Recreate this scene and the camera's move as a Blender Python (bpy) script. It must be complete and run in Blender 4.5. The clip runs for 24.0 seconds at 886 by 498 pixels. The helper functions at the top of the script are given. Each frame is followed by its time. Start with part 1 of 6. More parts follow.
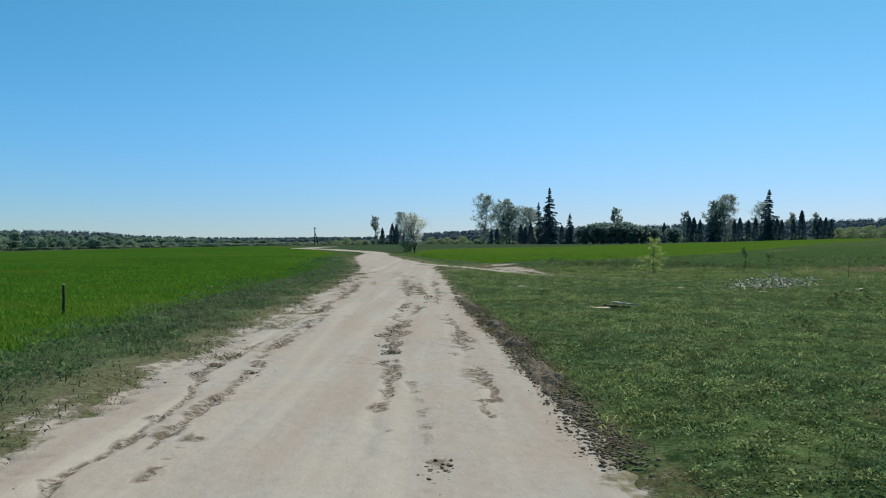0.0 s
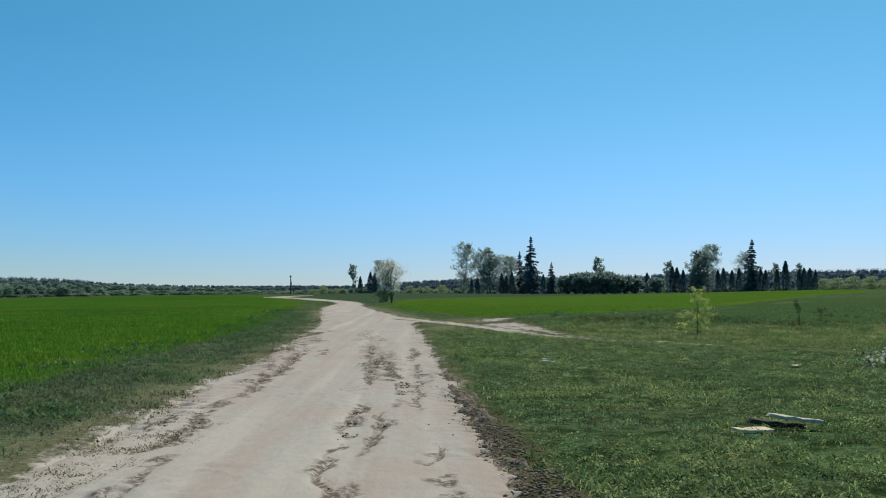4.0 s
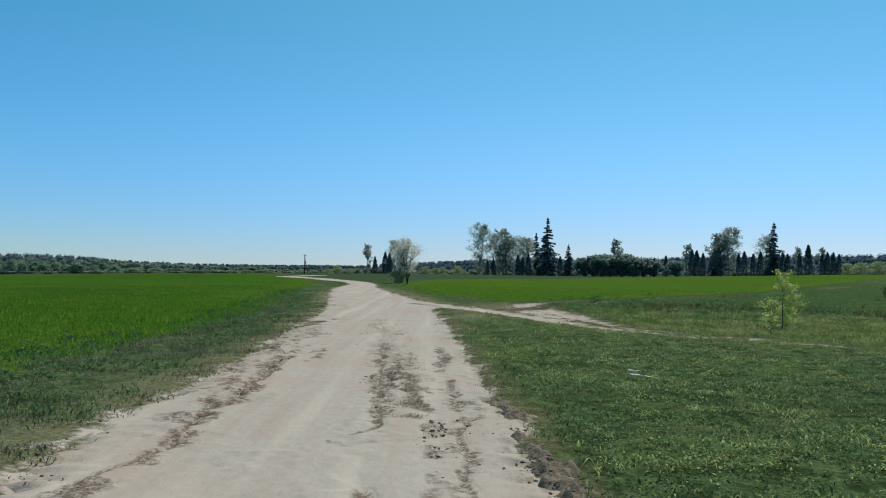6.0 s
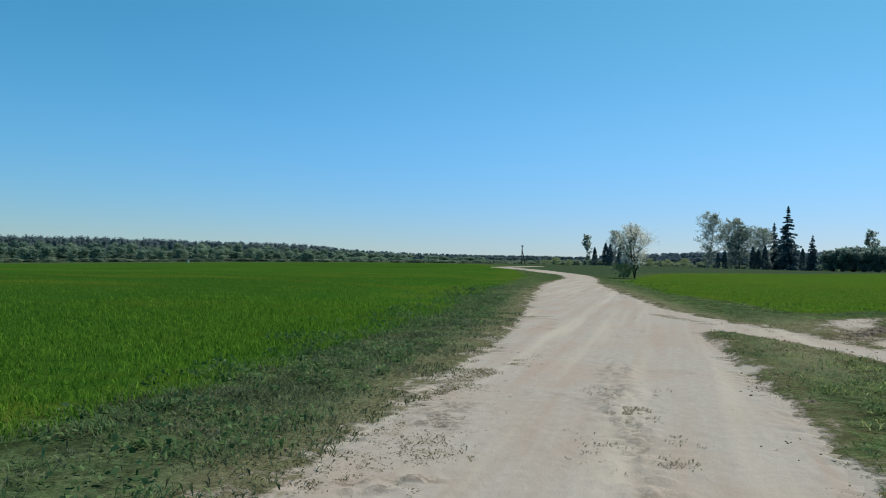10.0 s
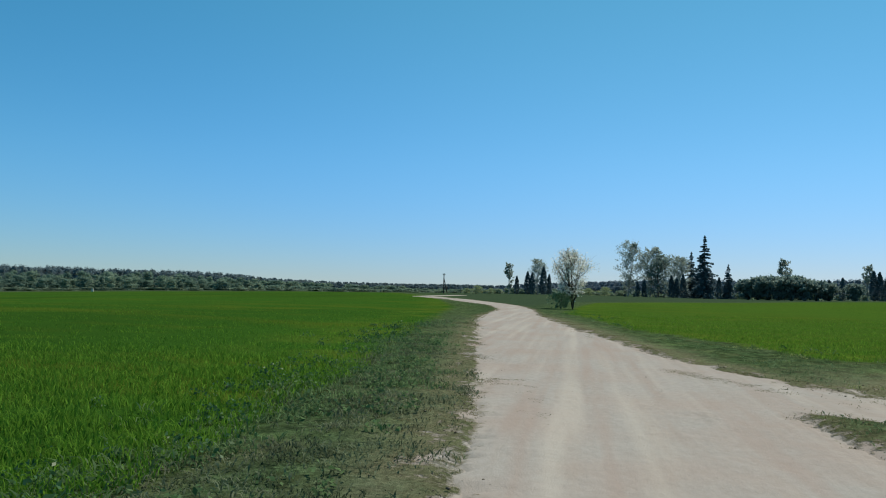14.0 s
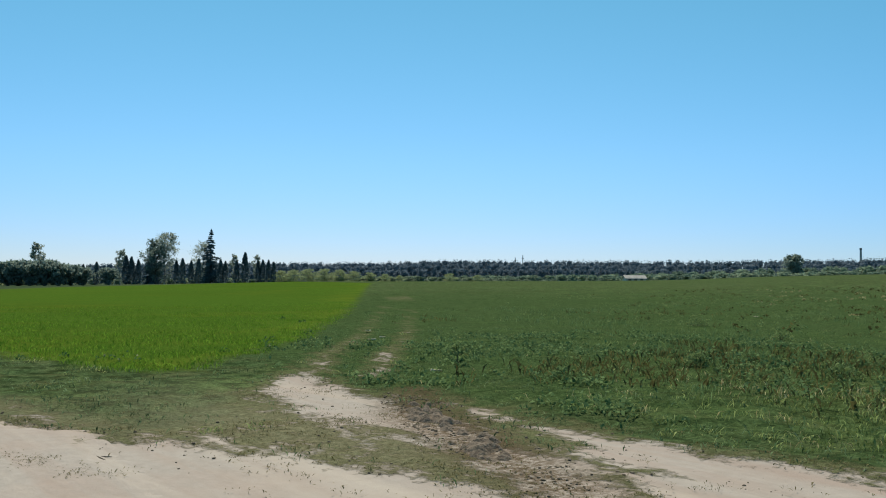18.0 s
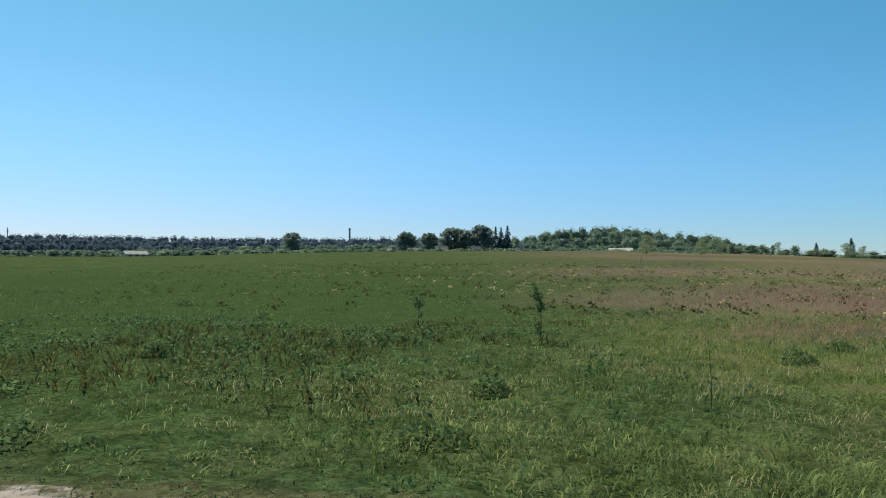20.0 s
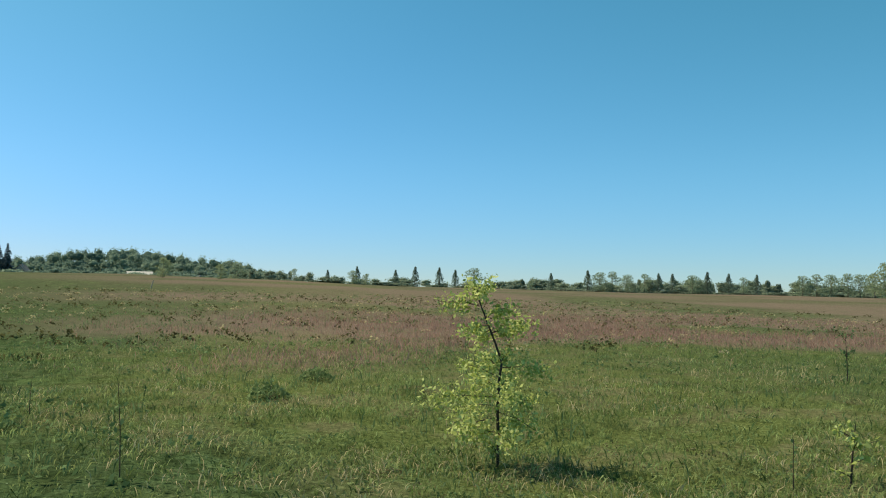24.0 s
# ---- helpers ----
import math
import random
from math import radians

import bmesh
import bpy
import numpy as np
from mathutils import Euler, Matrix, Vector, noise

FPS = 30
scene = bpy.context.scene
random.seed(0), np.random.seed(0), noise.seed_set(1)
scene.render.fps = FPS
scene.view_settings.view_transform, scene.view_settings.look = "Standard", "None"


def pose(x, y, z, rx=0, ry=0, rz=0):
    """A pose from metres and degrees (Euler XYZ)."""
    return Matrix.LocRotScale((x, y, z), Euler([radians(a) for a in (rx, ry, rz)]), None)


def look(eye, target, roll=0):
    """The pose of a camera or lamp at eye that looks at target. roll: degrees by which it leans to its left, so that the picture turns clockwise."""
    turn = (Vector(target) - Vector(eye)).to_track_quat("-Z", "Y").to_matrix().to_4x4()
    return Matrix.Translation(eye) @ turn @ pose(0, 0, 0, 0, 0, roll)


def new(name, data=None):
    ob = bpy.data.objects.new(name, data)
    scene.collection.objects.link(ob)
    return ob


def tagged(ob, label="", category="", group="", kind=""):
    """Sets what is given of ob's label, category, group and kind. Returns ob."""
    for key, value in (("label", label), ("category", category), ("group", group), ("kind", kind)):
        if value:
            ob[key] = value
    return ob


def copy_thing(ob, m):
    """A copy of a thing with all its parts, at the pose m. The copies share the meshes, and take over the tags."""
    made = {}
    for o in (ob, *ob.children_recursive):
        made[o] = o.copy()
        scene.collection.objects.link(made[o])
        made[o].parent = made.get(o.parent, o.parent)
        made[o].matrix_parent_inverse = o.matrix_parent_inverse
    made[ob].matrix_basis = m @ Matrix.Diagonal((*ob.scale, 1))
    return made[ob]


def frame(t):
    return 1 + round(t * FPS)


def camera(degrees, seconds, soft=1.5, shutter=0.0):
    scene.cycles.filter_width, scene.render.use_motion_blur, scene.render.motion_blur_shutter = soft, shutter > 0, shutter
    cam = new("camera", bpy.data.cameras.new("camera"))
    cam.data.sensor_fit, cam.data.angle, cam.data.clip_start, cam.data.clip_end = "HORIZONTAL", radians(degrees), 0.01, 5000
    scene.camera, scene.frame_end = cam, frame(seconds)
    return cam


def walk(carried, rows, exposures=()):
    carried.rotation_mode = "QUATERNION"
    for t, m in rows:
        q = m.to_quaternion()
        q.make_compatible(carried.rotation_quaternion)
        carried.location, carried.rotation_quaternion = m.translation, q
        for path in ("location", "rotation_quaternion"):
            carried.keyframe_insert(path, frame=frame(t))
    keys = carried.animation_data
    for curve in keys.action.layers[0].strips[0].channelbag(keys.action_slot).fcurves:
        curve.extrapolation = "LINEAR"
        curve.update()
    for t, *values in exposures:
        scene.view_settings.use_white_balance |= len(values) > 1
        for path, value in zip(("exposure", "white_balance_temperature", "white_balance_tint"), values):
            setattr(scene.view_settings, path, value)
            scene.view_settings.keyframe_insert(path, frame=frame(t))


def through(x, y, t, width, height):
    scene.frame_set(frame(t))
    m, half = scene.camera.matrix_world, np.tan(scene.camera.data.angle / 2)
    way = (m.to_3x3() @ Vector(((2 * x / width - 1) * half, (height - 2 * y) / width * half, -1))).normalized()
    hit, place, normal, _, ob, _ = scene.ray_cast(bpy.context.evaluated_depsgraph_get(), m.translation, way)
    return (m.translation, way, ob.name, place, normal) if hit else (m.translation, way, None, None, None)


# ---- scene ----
cam = camera(55.69, 24.0, soft=1.0)
# seconds, x, y, z, heading, pitch, roll
PATH = [
    (0.0, -0.000, 0.000, 1.408, 0.014, -0.575, 0.114),
    (0.5, -0.012, 1.192, 1.416, -0.608, -0.480, 0.497),
    (1.0, -0.030, 2.248, 1.411, -1.102, -0.169, -0.090),
    (1.5, -0.055, 3.151, 1.408, -1.254, 0.136, -1.208),
    (2.0, -0.097, 4.063, 1.422, -1.241, 3.860, -0.998),
    (2.5, -0.128, 4.992, 1.419, -1.121, 4.608, -0.419),
    (4.5, -0.090, 9.936, 1.406, -1.243, 2.192, 0.642),
    (5.0, -0.203, 10.962, 1.398, -0.850, 2.004, 1.051),
    (5.5, -0.277, 12.335, 1.403, -0.399, 1.928, 0.999),
    (6.0, -0.382, 13.963, 1.394, -0.384, 1.475, 0.972),
    (6.5, -0.516, 15.692, 1.370, -0.165, 0.613, 0.675),
    (7.0, -0.663, 17.453, 1.390, 0.530, -0.508, 0.917),
    (7.5, -0.817, 19.160, 1.413, 1.308, -1.726, 1.600),
    (8.0, -0.952, 20.652, 1.347, 2.165, -2.682, 1.767),
    (8.5, -1.070, 22.224, 1.368, 4.653, -0.840, 1.909),
    (9.0, -1.156, 23.721, 1.378, 8.071, 1.362, 1.840),
    (9.5, -1.275, 25.094, 1.386, 11.847, 1.231, 1.737),
    (11.5, -1.950, 29.336, 1.389, 16.535, -1.756, 1.192),
    (12.0, -2.219, 30.389, 1.400, 13.606, 0.535, 1.978),
    (12.5, -2.490, 31.319, 1.394, 9.957, 2.099, 2.325),
    (13.0, -2.722, 32.132, 1.383, 7.368, 2.807, 2.440),
    (13.5, -2.938, 32.922, 1.390, 7.808, 2.820, 2.152),
    (14.0, -3.160, 33.785, 1.381, 9.130, 2.633, 1.608),
    (14.5, -3.470, 34.767, 1.393, 9.724, 2.467, 0.940),
    (15.0, -3.703, 35.685, 1.388, 8.113, 2.399, 0.493),
    (15.5, -3.866, 36.585, 1.389, 4.093, 2.516, -0.012),
    (16.0, -3.847, 37.398, 1.390, -2.501, 2.641, -0.197),
    (16.5, -3.708, 38.104, 1.400, -10.482, 2.594, -0.402),
    (17.0, -3.375, 38.824, 1.423, -19.410, 2.387, -0.566),
    (17.5, -2.832, 39.638, 1.422, -29.384, 2.315, -0.233),
    (18.0, -2.238, 40.159, 1.422, -38.953, 2.495, 0.471),
    (18.5, -1.715, 40.420, 1.422, -47.498, 2.301, 1.207),
    (19.0, -1.195, 40.623, 1.410, -55.409, 1.379, 1.204),
    (19.5, -0.665, 40.803, 1.439, -63.385, 1.647, 1.116),
    (21.5, 1.517, 40.511, 1.433, -95.227, -2.325, -0.449),
    (22.0, 1.974, 40.329, 1.394, -100.543, -1.479, 0.176),
    (22.5, 2.241, 40.129, 1.403, -103.749, -0.014, 0.525),
    (23.0, 2.405, 40.028, 1.408, -105.567, 1.238, 0.498),
    (23.5, 2.304, 40.049, 1.396, -106.157, 2.497, 0.939),
    (24.0, 2.218, 40.015, 1.398, -103.481, 3.230, 0.878),
]


def carried_pose(x, y, z, yaw, pitch, roll):
    return pose(x, y, z, 0, 0, yaw) @ pose(0, 0, 0, 90 + pitch, 0, 0) @ pose(0, 0, 0, 0, 0, roll)


walk(cam, [(r[0], carried_pose(*r[1:])) for r in PATH], exposures=[(0.0, -0.1, 6500, 10), (2.5, -0.12, 6500, 10), (8.0, -0.08, 6500, 10), (12.0, -0.16, 6500, 10), (14.2, -0.18, 6500, 10), (15.2, -0.04, 6600, 11), (16.2, 0.04, 6700, 11), (17.0, 0.05, 6900, 12), (18.2, 0.03, 7050, 13), (19.0, -0.1, 7050, 13), (19.5, 0.0, 7050, 13), (21.5, 0.2, 7750, 15), (22.3, 0.22, 7700, 15), (24.0, 0.24, 7400, 14)])

# ---- light: clear May sky, sun high ahead to the right ----
SUN_AZ, SUN_EL = radians(32), radians(54)
world = bpy.data.worlds.new("sky")
scene.world = world
world.use_nodes = True
wn = world.node_tree
sky = wn.nodes.new("ShaderNodeTexSky")
sky.sky_type, sky.sun_disc = "NISHITA", False
sky.sun_elevation, sky.sun_rotation = SUN_EL, SUN_AZ
sky.altitude, sky.air_density, sky.dust_density, sky.ozone_density = 100, 1.0, 0.0, 3.0
bg = wn.nodes["Background"]
split, merge = wn.nodes.new("ShaderNodeSeparateColor"), wn.nodes.new("ShaderNodeCombineColor")
wn.links.new(sky.outputs["Color"], split.inputs[0])
SUN_WAY = Vector((math.sin(SUN_AZ) * math.cos(SUN_EL), math.cos(SUN_AZ) * math.cos(SUN_EL), math.sin(SUN_EL)))


def sky_math(op, a, b):
    n = wn.nodes.new("ShaderNodeMath")
    n.operation = op
    for sock, v in zip(n.inputs, (a, b)):
        if isinstance(v, (int, float)):
            sock.default_value = v
        else:
            wn.links.new(v, sock)
    return n.outputs[0]


def sky_range(v, lo, hi):
    n = wn.nodes.new("ShaderNodeMapRange")
    n.interpolation_type = "SMOOTHSTEP"
    n.inputs["From Min"].default_value, n.inputs["From Max"].default_value = lo, hi
    wn.links.new(v, n.inputs["Value"])
    return n.outputs["Result"]


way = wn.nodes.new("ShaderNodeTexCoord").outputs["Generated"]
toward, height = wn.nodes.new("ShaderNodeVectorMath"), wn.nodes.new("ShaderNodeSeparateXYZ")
toward.operation = "DOT_PRODUCT"
toward.inputs[1].default_value = SUN_WAY
wn.links.new(way, toward.inputs[0])
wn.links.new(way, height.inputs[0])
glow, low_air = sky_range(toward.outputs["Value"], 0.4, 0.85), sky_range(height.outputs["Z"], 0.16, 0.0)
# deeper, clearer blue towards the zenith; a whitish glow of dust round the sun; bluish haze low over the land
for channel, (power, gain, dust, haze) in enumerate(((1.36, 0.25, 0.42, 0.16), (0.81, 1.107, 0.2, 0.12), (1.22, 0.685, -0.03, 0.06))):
    v = sky_math("MULTIPLY", sky_math("POWER", split.outputs[channel], power), gain)
    v = sky_math("MULTIPLY", v, sky_math("ADD", sky_math("MULTIPLY", glow, dust), 0.95))
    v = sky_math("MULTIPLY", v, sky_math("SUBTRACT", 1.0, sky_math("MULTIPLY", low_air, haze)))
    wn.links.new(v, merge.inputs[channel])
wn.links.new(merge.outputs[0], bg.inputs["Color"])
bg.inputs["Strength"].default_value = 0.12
sun_data = bpy.data.lights.new("sun", "SUN")
sun_data.energy, sun_data.angle, sun_data.color = 5.0, radians(0.5), (1.0, 0.93, 0.8)
sun = new("sun", sun_data)
sun.matrix_world = look((0, 0, 50), Vector((0, 0, 50)) - SUN_WAY)

# ---- number tools ----


def hash2(ix, iy, seed):
    h = (ix.astype(np.int64) * 374761393 + iy.astype(np.int64) * 668265263 + seed * 1442695041) & 0x7FFFFFFF
    h = ((h ^ (h >> 13)) * 1274126177) & 0x7FFFFFFF
    return ((h ^ (h >> 16)) & 0xFFFF) / 65535.0


def vnoise(x, y, size, seed=0):
    """Smooth value noise, 0 to 1, on plan coordinates."""
    u, v = np.asarray(x, float) / size, np.asarray(y, float) / size
    iu, iv = np.floor(u), np.floor(v)
    fu, fv = u - iu, v - iv
    fu, fv = fu * fu * (3 - 2 * fu), fv * fv * (3 - 2 * fv)
    a, b = hash2(iu, iv, seed), hash2(iu + 1, iv, seed)
    c, d = hash2(iu, iv + 1, seed), hash2(iu + 1, iv + 1, seed)
    return (a * (1 - fu) + b * fu) * (1 - fv) + (c * (1 - fu) + d * fu) * fv


def smooth(a, b, x):
    t = np.clip((x - a) / (b - a), 0, 1)
    return t * t * (3 - 2 * t)


# ---- plan ----
# main road: y, left edge x, right edge x
ROAD_Y = [-40, 5, 10, 17, 28, 36, 44, 48.5, 53, 59.5, 66, 74, 83, 96, 115, 135, 170, 230]
ROAD_L = [-2.6, -2.95, -3.17, -3.2, -3.45, -3.87, -4.35, -4.9, -5.45, -6.2, -6.95, -7.9, -8.35, -8.8, -11.5, -15.9, -24, -42]
ROAD_R = [1.6, 1.18, 0.9, 0.56, 0.2, -0.03, -0.5, 0.3, -1.1, -2.2, -3.1, -4.2, -5.3, -6.2, -8.6, -12.4, -20, -37]
# wheel tracks that leave the road: points x, y, half width
TRACK_IN = [(-2.2, 48.4, 1.2), (-0.6, 46.8, 1.7), (0.7, 44.9, 1.05), (1.6, 42.6, 0.65), (2.4, 40.3, 0.55), (3.1, 38.1, 0.45), (3.9, 36.1, 0.28), (5.0, 34.2, 0.12), (6.9, 32.1, 0.05), (9.2, 29.2, -0.03), (12.0, 26.0, -0.1)]
TRACK_OUT = [(3.6, 44.6, 0.5), (3.8, 42.6, 0.5), (3.95, 41.0, 0.42), (4.2, 38.3, 0.25), (4.65, 36.0, 0.08), (5.6, 34.2, -0.02), (7.5, 32.0, -0.08)]
TRACK_CROSS = [(3.0, 43.6, 0.6), (3.2, 41.4, 0.35), (3.6, 38.8, 0.2)]
TRACK_LINK = [(2.25, 44.2, 0.42), (2.6, 45.3, 0.3), (3.05, 46.6, 0.36), (3.2, 48.5, 0.55), (3.5, 50.3, 0.55), (4.25, 51.7, 0.25)]
TRACK_STRIP = [(3.75, 43.6, 0.38), (3.78, 44.7, 0.34), (3.92, 45.8, 0.18), (4.05, 46.6, 0.06), (4.4, 48.2, 0.0)]
TRACK_FIELD = [[(4.4, 51.8, 0.1), (6.5, 54.6, -0.03), (9.9, 58.7, -0.1), (25, 79.3, -0.13), (112, 200, -0.15)], [(5.2, 51.0, 0.0), (7.5, 54.0, -0.04), (10.6, 57.6, -0.1), (26.4, 78.2, -0.13), (114, 198, -0.15)]]
CROP_LY = [-40, 5, 12, 22, 32, 40, 48.7, 62, 80, 100, 209, 420]
CROP_LX = [-4.5, -4.9, -5.2, -5.7, -5.9, -6.05, -6.8, -8.2, -10.2, -12.4, -32, -85]
CROP_R = [(-4.3, 87), (-2.9, 80), (-1.3, 66), (0.9, 58.8), (2.2, 53.3), (3.5, 53.3), (6.3, 56.3), (9.1, 59.6), (18.2, 72.0), (108, 202), (150, 330), (75, 330), (40, 245), (12, 188), (-1, 152), (-3.5, 112)]


def poly_signed(x, y, pts):
    """Signed distance to a polygon, positive inside."""
    x, y = np.asarray(x, float), np.asarray(y, float)
    best, inside = np.full(x.shape, 1e9), np.zeros(x.shape, bool)
    for (ax, ay), (bx, by) in zip(pts, pts[1:] + pts[:1]):
        ex, ey = bx - ax, by - ay
        k = np.clip(((x - ax) * ex + (y - ay) * ey) / (ex * ex + ey * ey), 0, 1)
        best = np.minimum(best, np.hypot(x - ax - k * ex, y - ay - k * ey))
        cross = ((ay > y) != (by > y)) & (x < ex * (y - ay) / (ey if abs(ey) > 1e-9 else 1e-9) + ax)
        inside ^= cross
    return np.where(inside, best, -best)


def line_signed(x, y, pts):
    """Half width less distance, for a line of (x, y, half width)."""
    best = np.full(np.shape(x), -1e9)
    for (ax, ay, aw), (bx, by, bw) in zip(pts, pts[1:]):
        ex, ey = bx - ax, by - ay
        k = np.clip(((x - ax) * ex + (y - ay) * ey) / (ex * ex + ey * ey), 0, 1)
        best = np.maximum(best, aw + k * (bw - aw) - np.hypot(x - ax - k * ex, y - ay - k * ey))
    return best


def road_signed(x, y):
    return np.minimum(x - np.interp(y, ROAD_Y, ROAD_L), np.interp(y, ROAD_Y, ROAD_R) - x) - np.where(y > 300, 50, 0)


def worn(x, y):
    """Where wheels have thinned the turf: the junction and the strip beyond it beside the road."""
    fork = np.exp(-(((x - 2.0) / 1.5) ** 2) - ((y - 47.3) / 3.4) ** 2)
    strip = 0.6 * np.exp(-(((x - np.interp(y, ROAD_Y, ROAD_R) - 0.4) / 0.6) ** 2)) * smooth(44, 48, y) * (1 - smooth(70, 90, y))
    shoulder = 0.55 * np.exp(-(((x - np.interp(y, ROAD_Y, ROAD_L) + 0.35) / 0.5) ** 2)) * (1 - smooth(60, 80, y))
    wedge = 0.85 * np.exp(-(((x - 0.8) / 0.8) ** 2) - ((y - 40.5) / 3.4) ** 2)
    return np.maximum(np.maximum(fork, wedge), np.maximum(strip, shoulder))


def sand_signed(x, y):
    x, y = np.asarray(x, float), np.asarray(y, float)
    s = road_signed(x, y)
    for line in (TRACK_IN, TRACK_OUT, TRACK_CROSS, TRACK_LINK, TRACK_STRIP, *TRACK_FIELD):
        s = np.maximum(s, line_signed(x, y, line))
    return np.where(s < 0, s * (1 - 0.85 * worn(x, y)), s)


def crop_signed(x, y):
    x, y = np.asarray(x, float), np.asarray(y, float)
    left = np.minimum(np.interp(y, CROP_LY, CROP_LX) - x, 420 - np.hypot(x, y - 25))
    return np.maximum(left, poly_signed(x, y, CROP_R))


# land: rise of the far edge of the fields against the heading (degrees from +y, to the right), and its distance
RIM_AZ = [-180, -90, -60, -41, -31, -20, -10, 0, 8, 14, 20, 27.7, 38, 47, 52, 57, 68, 79, 89, 96, 104, 112, 120, 131, 150, 180]
RIM_EL = [-0.6, -1.2, -1.25, -1.15, -0.84, -0.55, -0.38, -0.25, -0.25, -0.2, -0.05, 0.2, 0.3, 0.4, 0.5, 0.75, 1.0, 1.12, 0.9, 0.65, 0.58, 0.43, 0.41, 0.25, 0.0, -0.6]
RIM_R = [400, 420, 420, 420, 420, 420, 430, 430, 420, 400, 350, 290, 270, 260, 255, 250, 240, 230, 220, 210, 205, 200, 200, 200, 300, 400]


def land(x, y):
    """Height of the open land, without road and furrows."""
    x, y = np.asarray(x, float), np.asarray(y, float)
    az, r = np.degrees(np.arctan2(x, y - 25)), np.hypot(x, y - 25)
    rim, el = np.interp(az, RIM_AZ, RIM_R), np.interp(az, RIM_AZ, RIM_EL)
    grade = 1.4 / rim + np.tan(np.radians(el))
    off = np.hypot(x - np.interp(y, [0, 40], [0, -2]), y - np.clip(y, -5, 42))
    dip = 0.12 * np.exp(-(((x - 9.5) / 3.2) ** 2) - ((y - 37.7) / 3.2) ** 2)
    return grade * np.minimum(r, rim) * smooth(15, 120, off) - dip


def ground_z(x, y):
    x, y = np.asarray(x, float), np.asarray(y, float)
    s = sand_signed(x, y)
    near = 1 - smooth(60, 160, np.hypot(x, y - 25))
    bumps = 0.07 * (vnoise(x, y, 1.3, 3) - 0.5) + 0.06 * (vnoise(x, y, 0.5, 4) - 0.5) + 0.12 * (vnoise(x, y, 7, 5) - 0.5)
    on_road = smooth(-0.1, 0.5, road_signed(x, y))
    return land(x, y) + near * bumps * (1 - 0.7 * smooth(-0.3, 0.2, s)) - 0.1 * on_road - 0.03 * smooth(-0.1, 0.2, s)


def ground_at(x, y):
    return float(ground_z(np.array([x]), np.array([y]))[0])

# ---- materials ----
def links(m):
    m.use_nodes = True
    t = m.node_tree
    return t, t.nodes, t.links, t.nodes["Principled BSDF"]


def noise_node(t, scale, detail=4.0, rough=0.55, stretch=None, source="Object"):
    tc = t.nodes.new("ShaderNodeTexCoord")
    n = t.nodes.new("ShaderNodeTexNoise")
    n.inputs["Scale"].default_value, n.inputs["Detail"].default_value, n.inputs["Roughness"].default_value = scale, detail, rough
    if stretch:
        mp = t.nodes.new("ShaderNodeMapping")
        mp.inputs["Scale"].default_value = stretch
        t.links.new(tc.outputs[source], mp.inputs["Vector"])
        t.links.new(mp.outputs["Vector"], n.inputs["Vector"])
    else:
        t.links.new(tc.outputs[source], n.inputs["Vector"])
    return n.outputs["Fac"]


def ramp(t, fac, stops):
    r = t.nodes.new("ShaderNodeValToRGB")
    while len(r.color_ramp.elements) < len(stops):
        r.color_ramp.elements.new(0.5)
    for e, (p, c) in zip(r.color_ramp.elements, stops):
        e.position, e.color = p, (*c, 1) if len(c) == 3 else c
    t.links.new(fac, r.inputs["Fac"])
    return r.outputs["Color"]


def mix(t, fac, a, b, mode="MIX"):
    n = t.nodes.new("ShaderNodeMix")
    n.data_type, n.blend_type = "RGBA", mode
    for sock, v in ((n.inputs[0], fac), (n.inputs[6], a), (n.inputs[7], b)):
        if isinstance(v, (int, float)):
            sock.default_value = v
        elif isinstance(v, tuple):
            sock.default_value = (*v, 1)
        else:
            t.links.new(v, sock)
    return n.outputs[2]


def calc(t, op, a, b=0.0, clamp=False):
    n = t.nodes.new("ShaderNodeMath")
    n.operation, n.use_clamp = op, clamp
    for sock, v in zip(n.inputs, (a, b)):
        if isinstance(v, (int, float)):
            sock.default_value = v
        else:
            t.links.new(v, sock)
    return n.outputs[0]


def attr(t, name):
    n = t.nodes.new("ShaderNodeAttribute")
    n.attribute_name = name
    return n.outputs["Fac"]


def bump(t, b, height, strength, distance):
    n = t.nodes.new("ShaderNodeBump")
    n.inputs["Strength"].default_value, n.inputs["Distance"].default_value = strength, distance
    t.links.new(height, n.inputs["Height"])
    t.links.new(n.outputs["Normal"], b.inputs["Normal"])


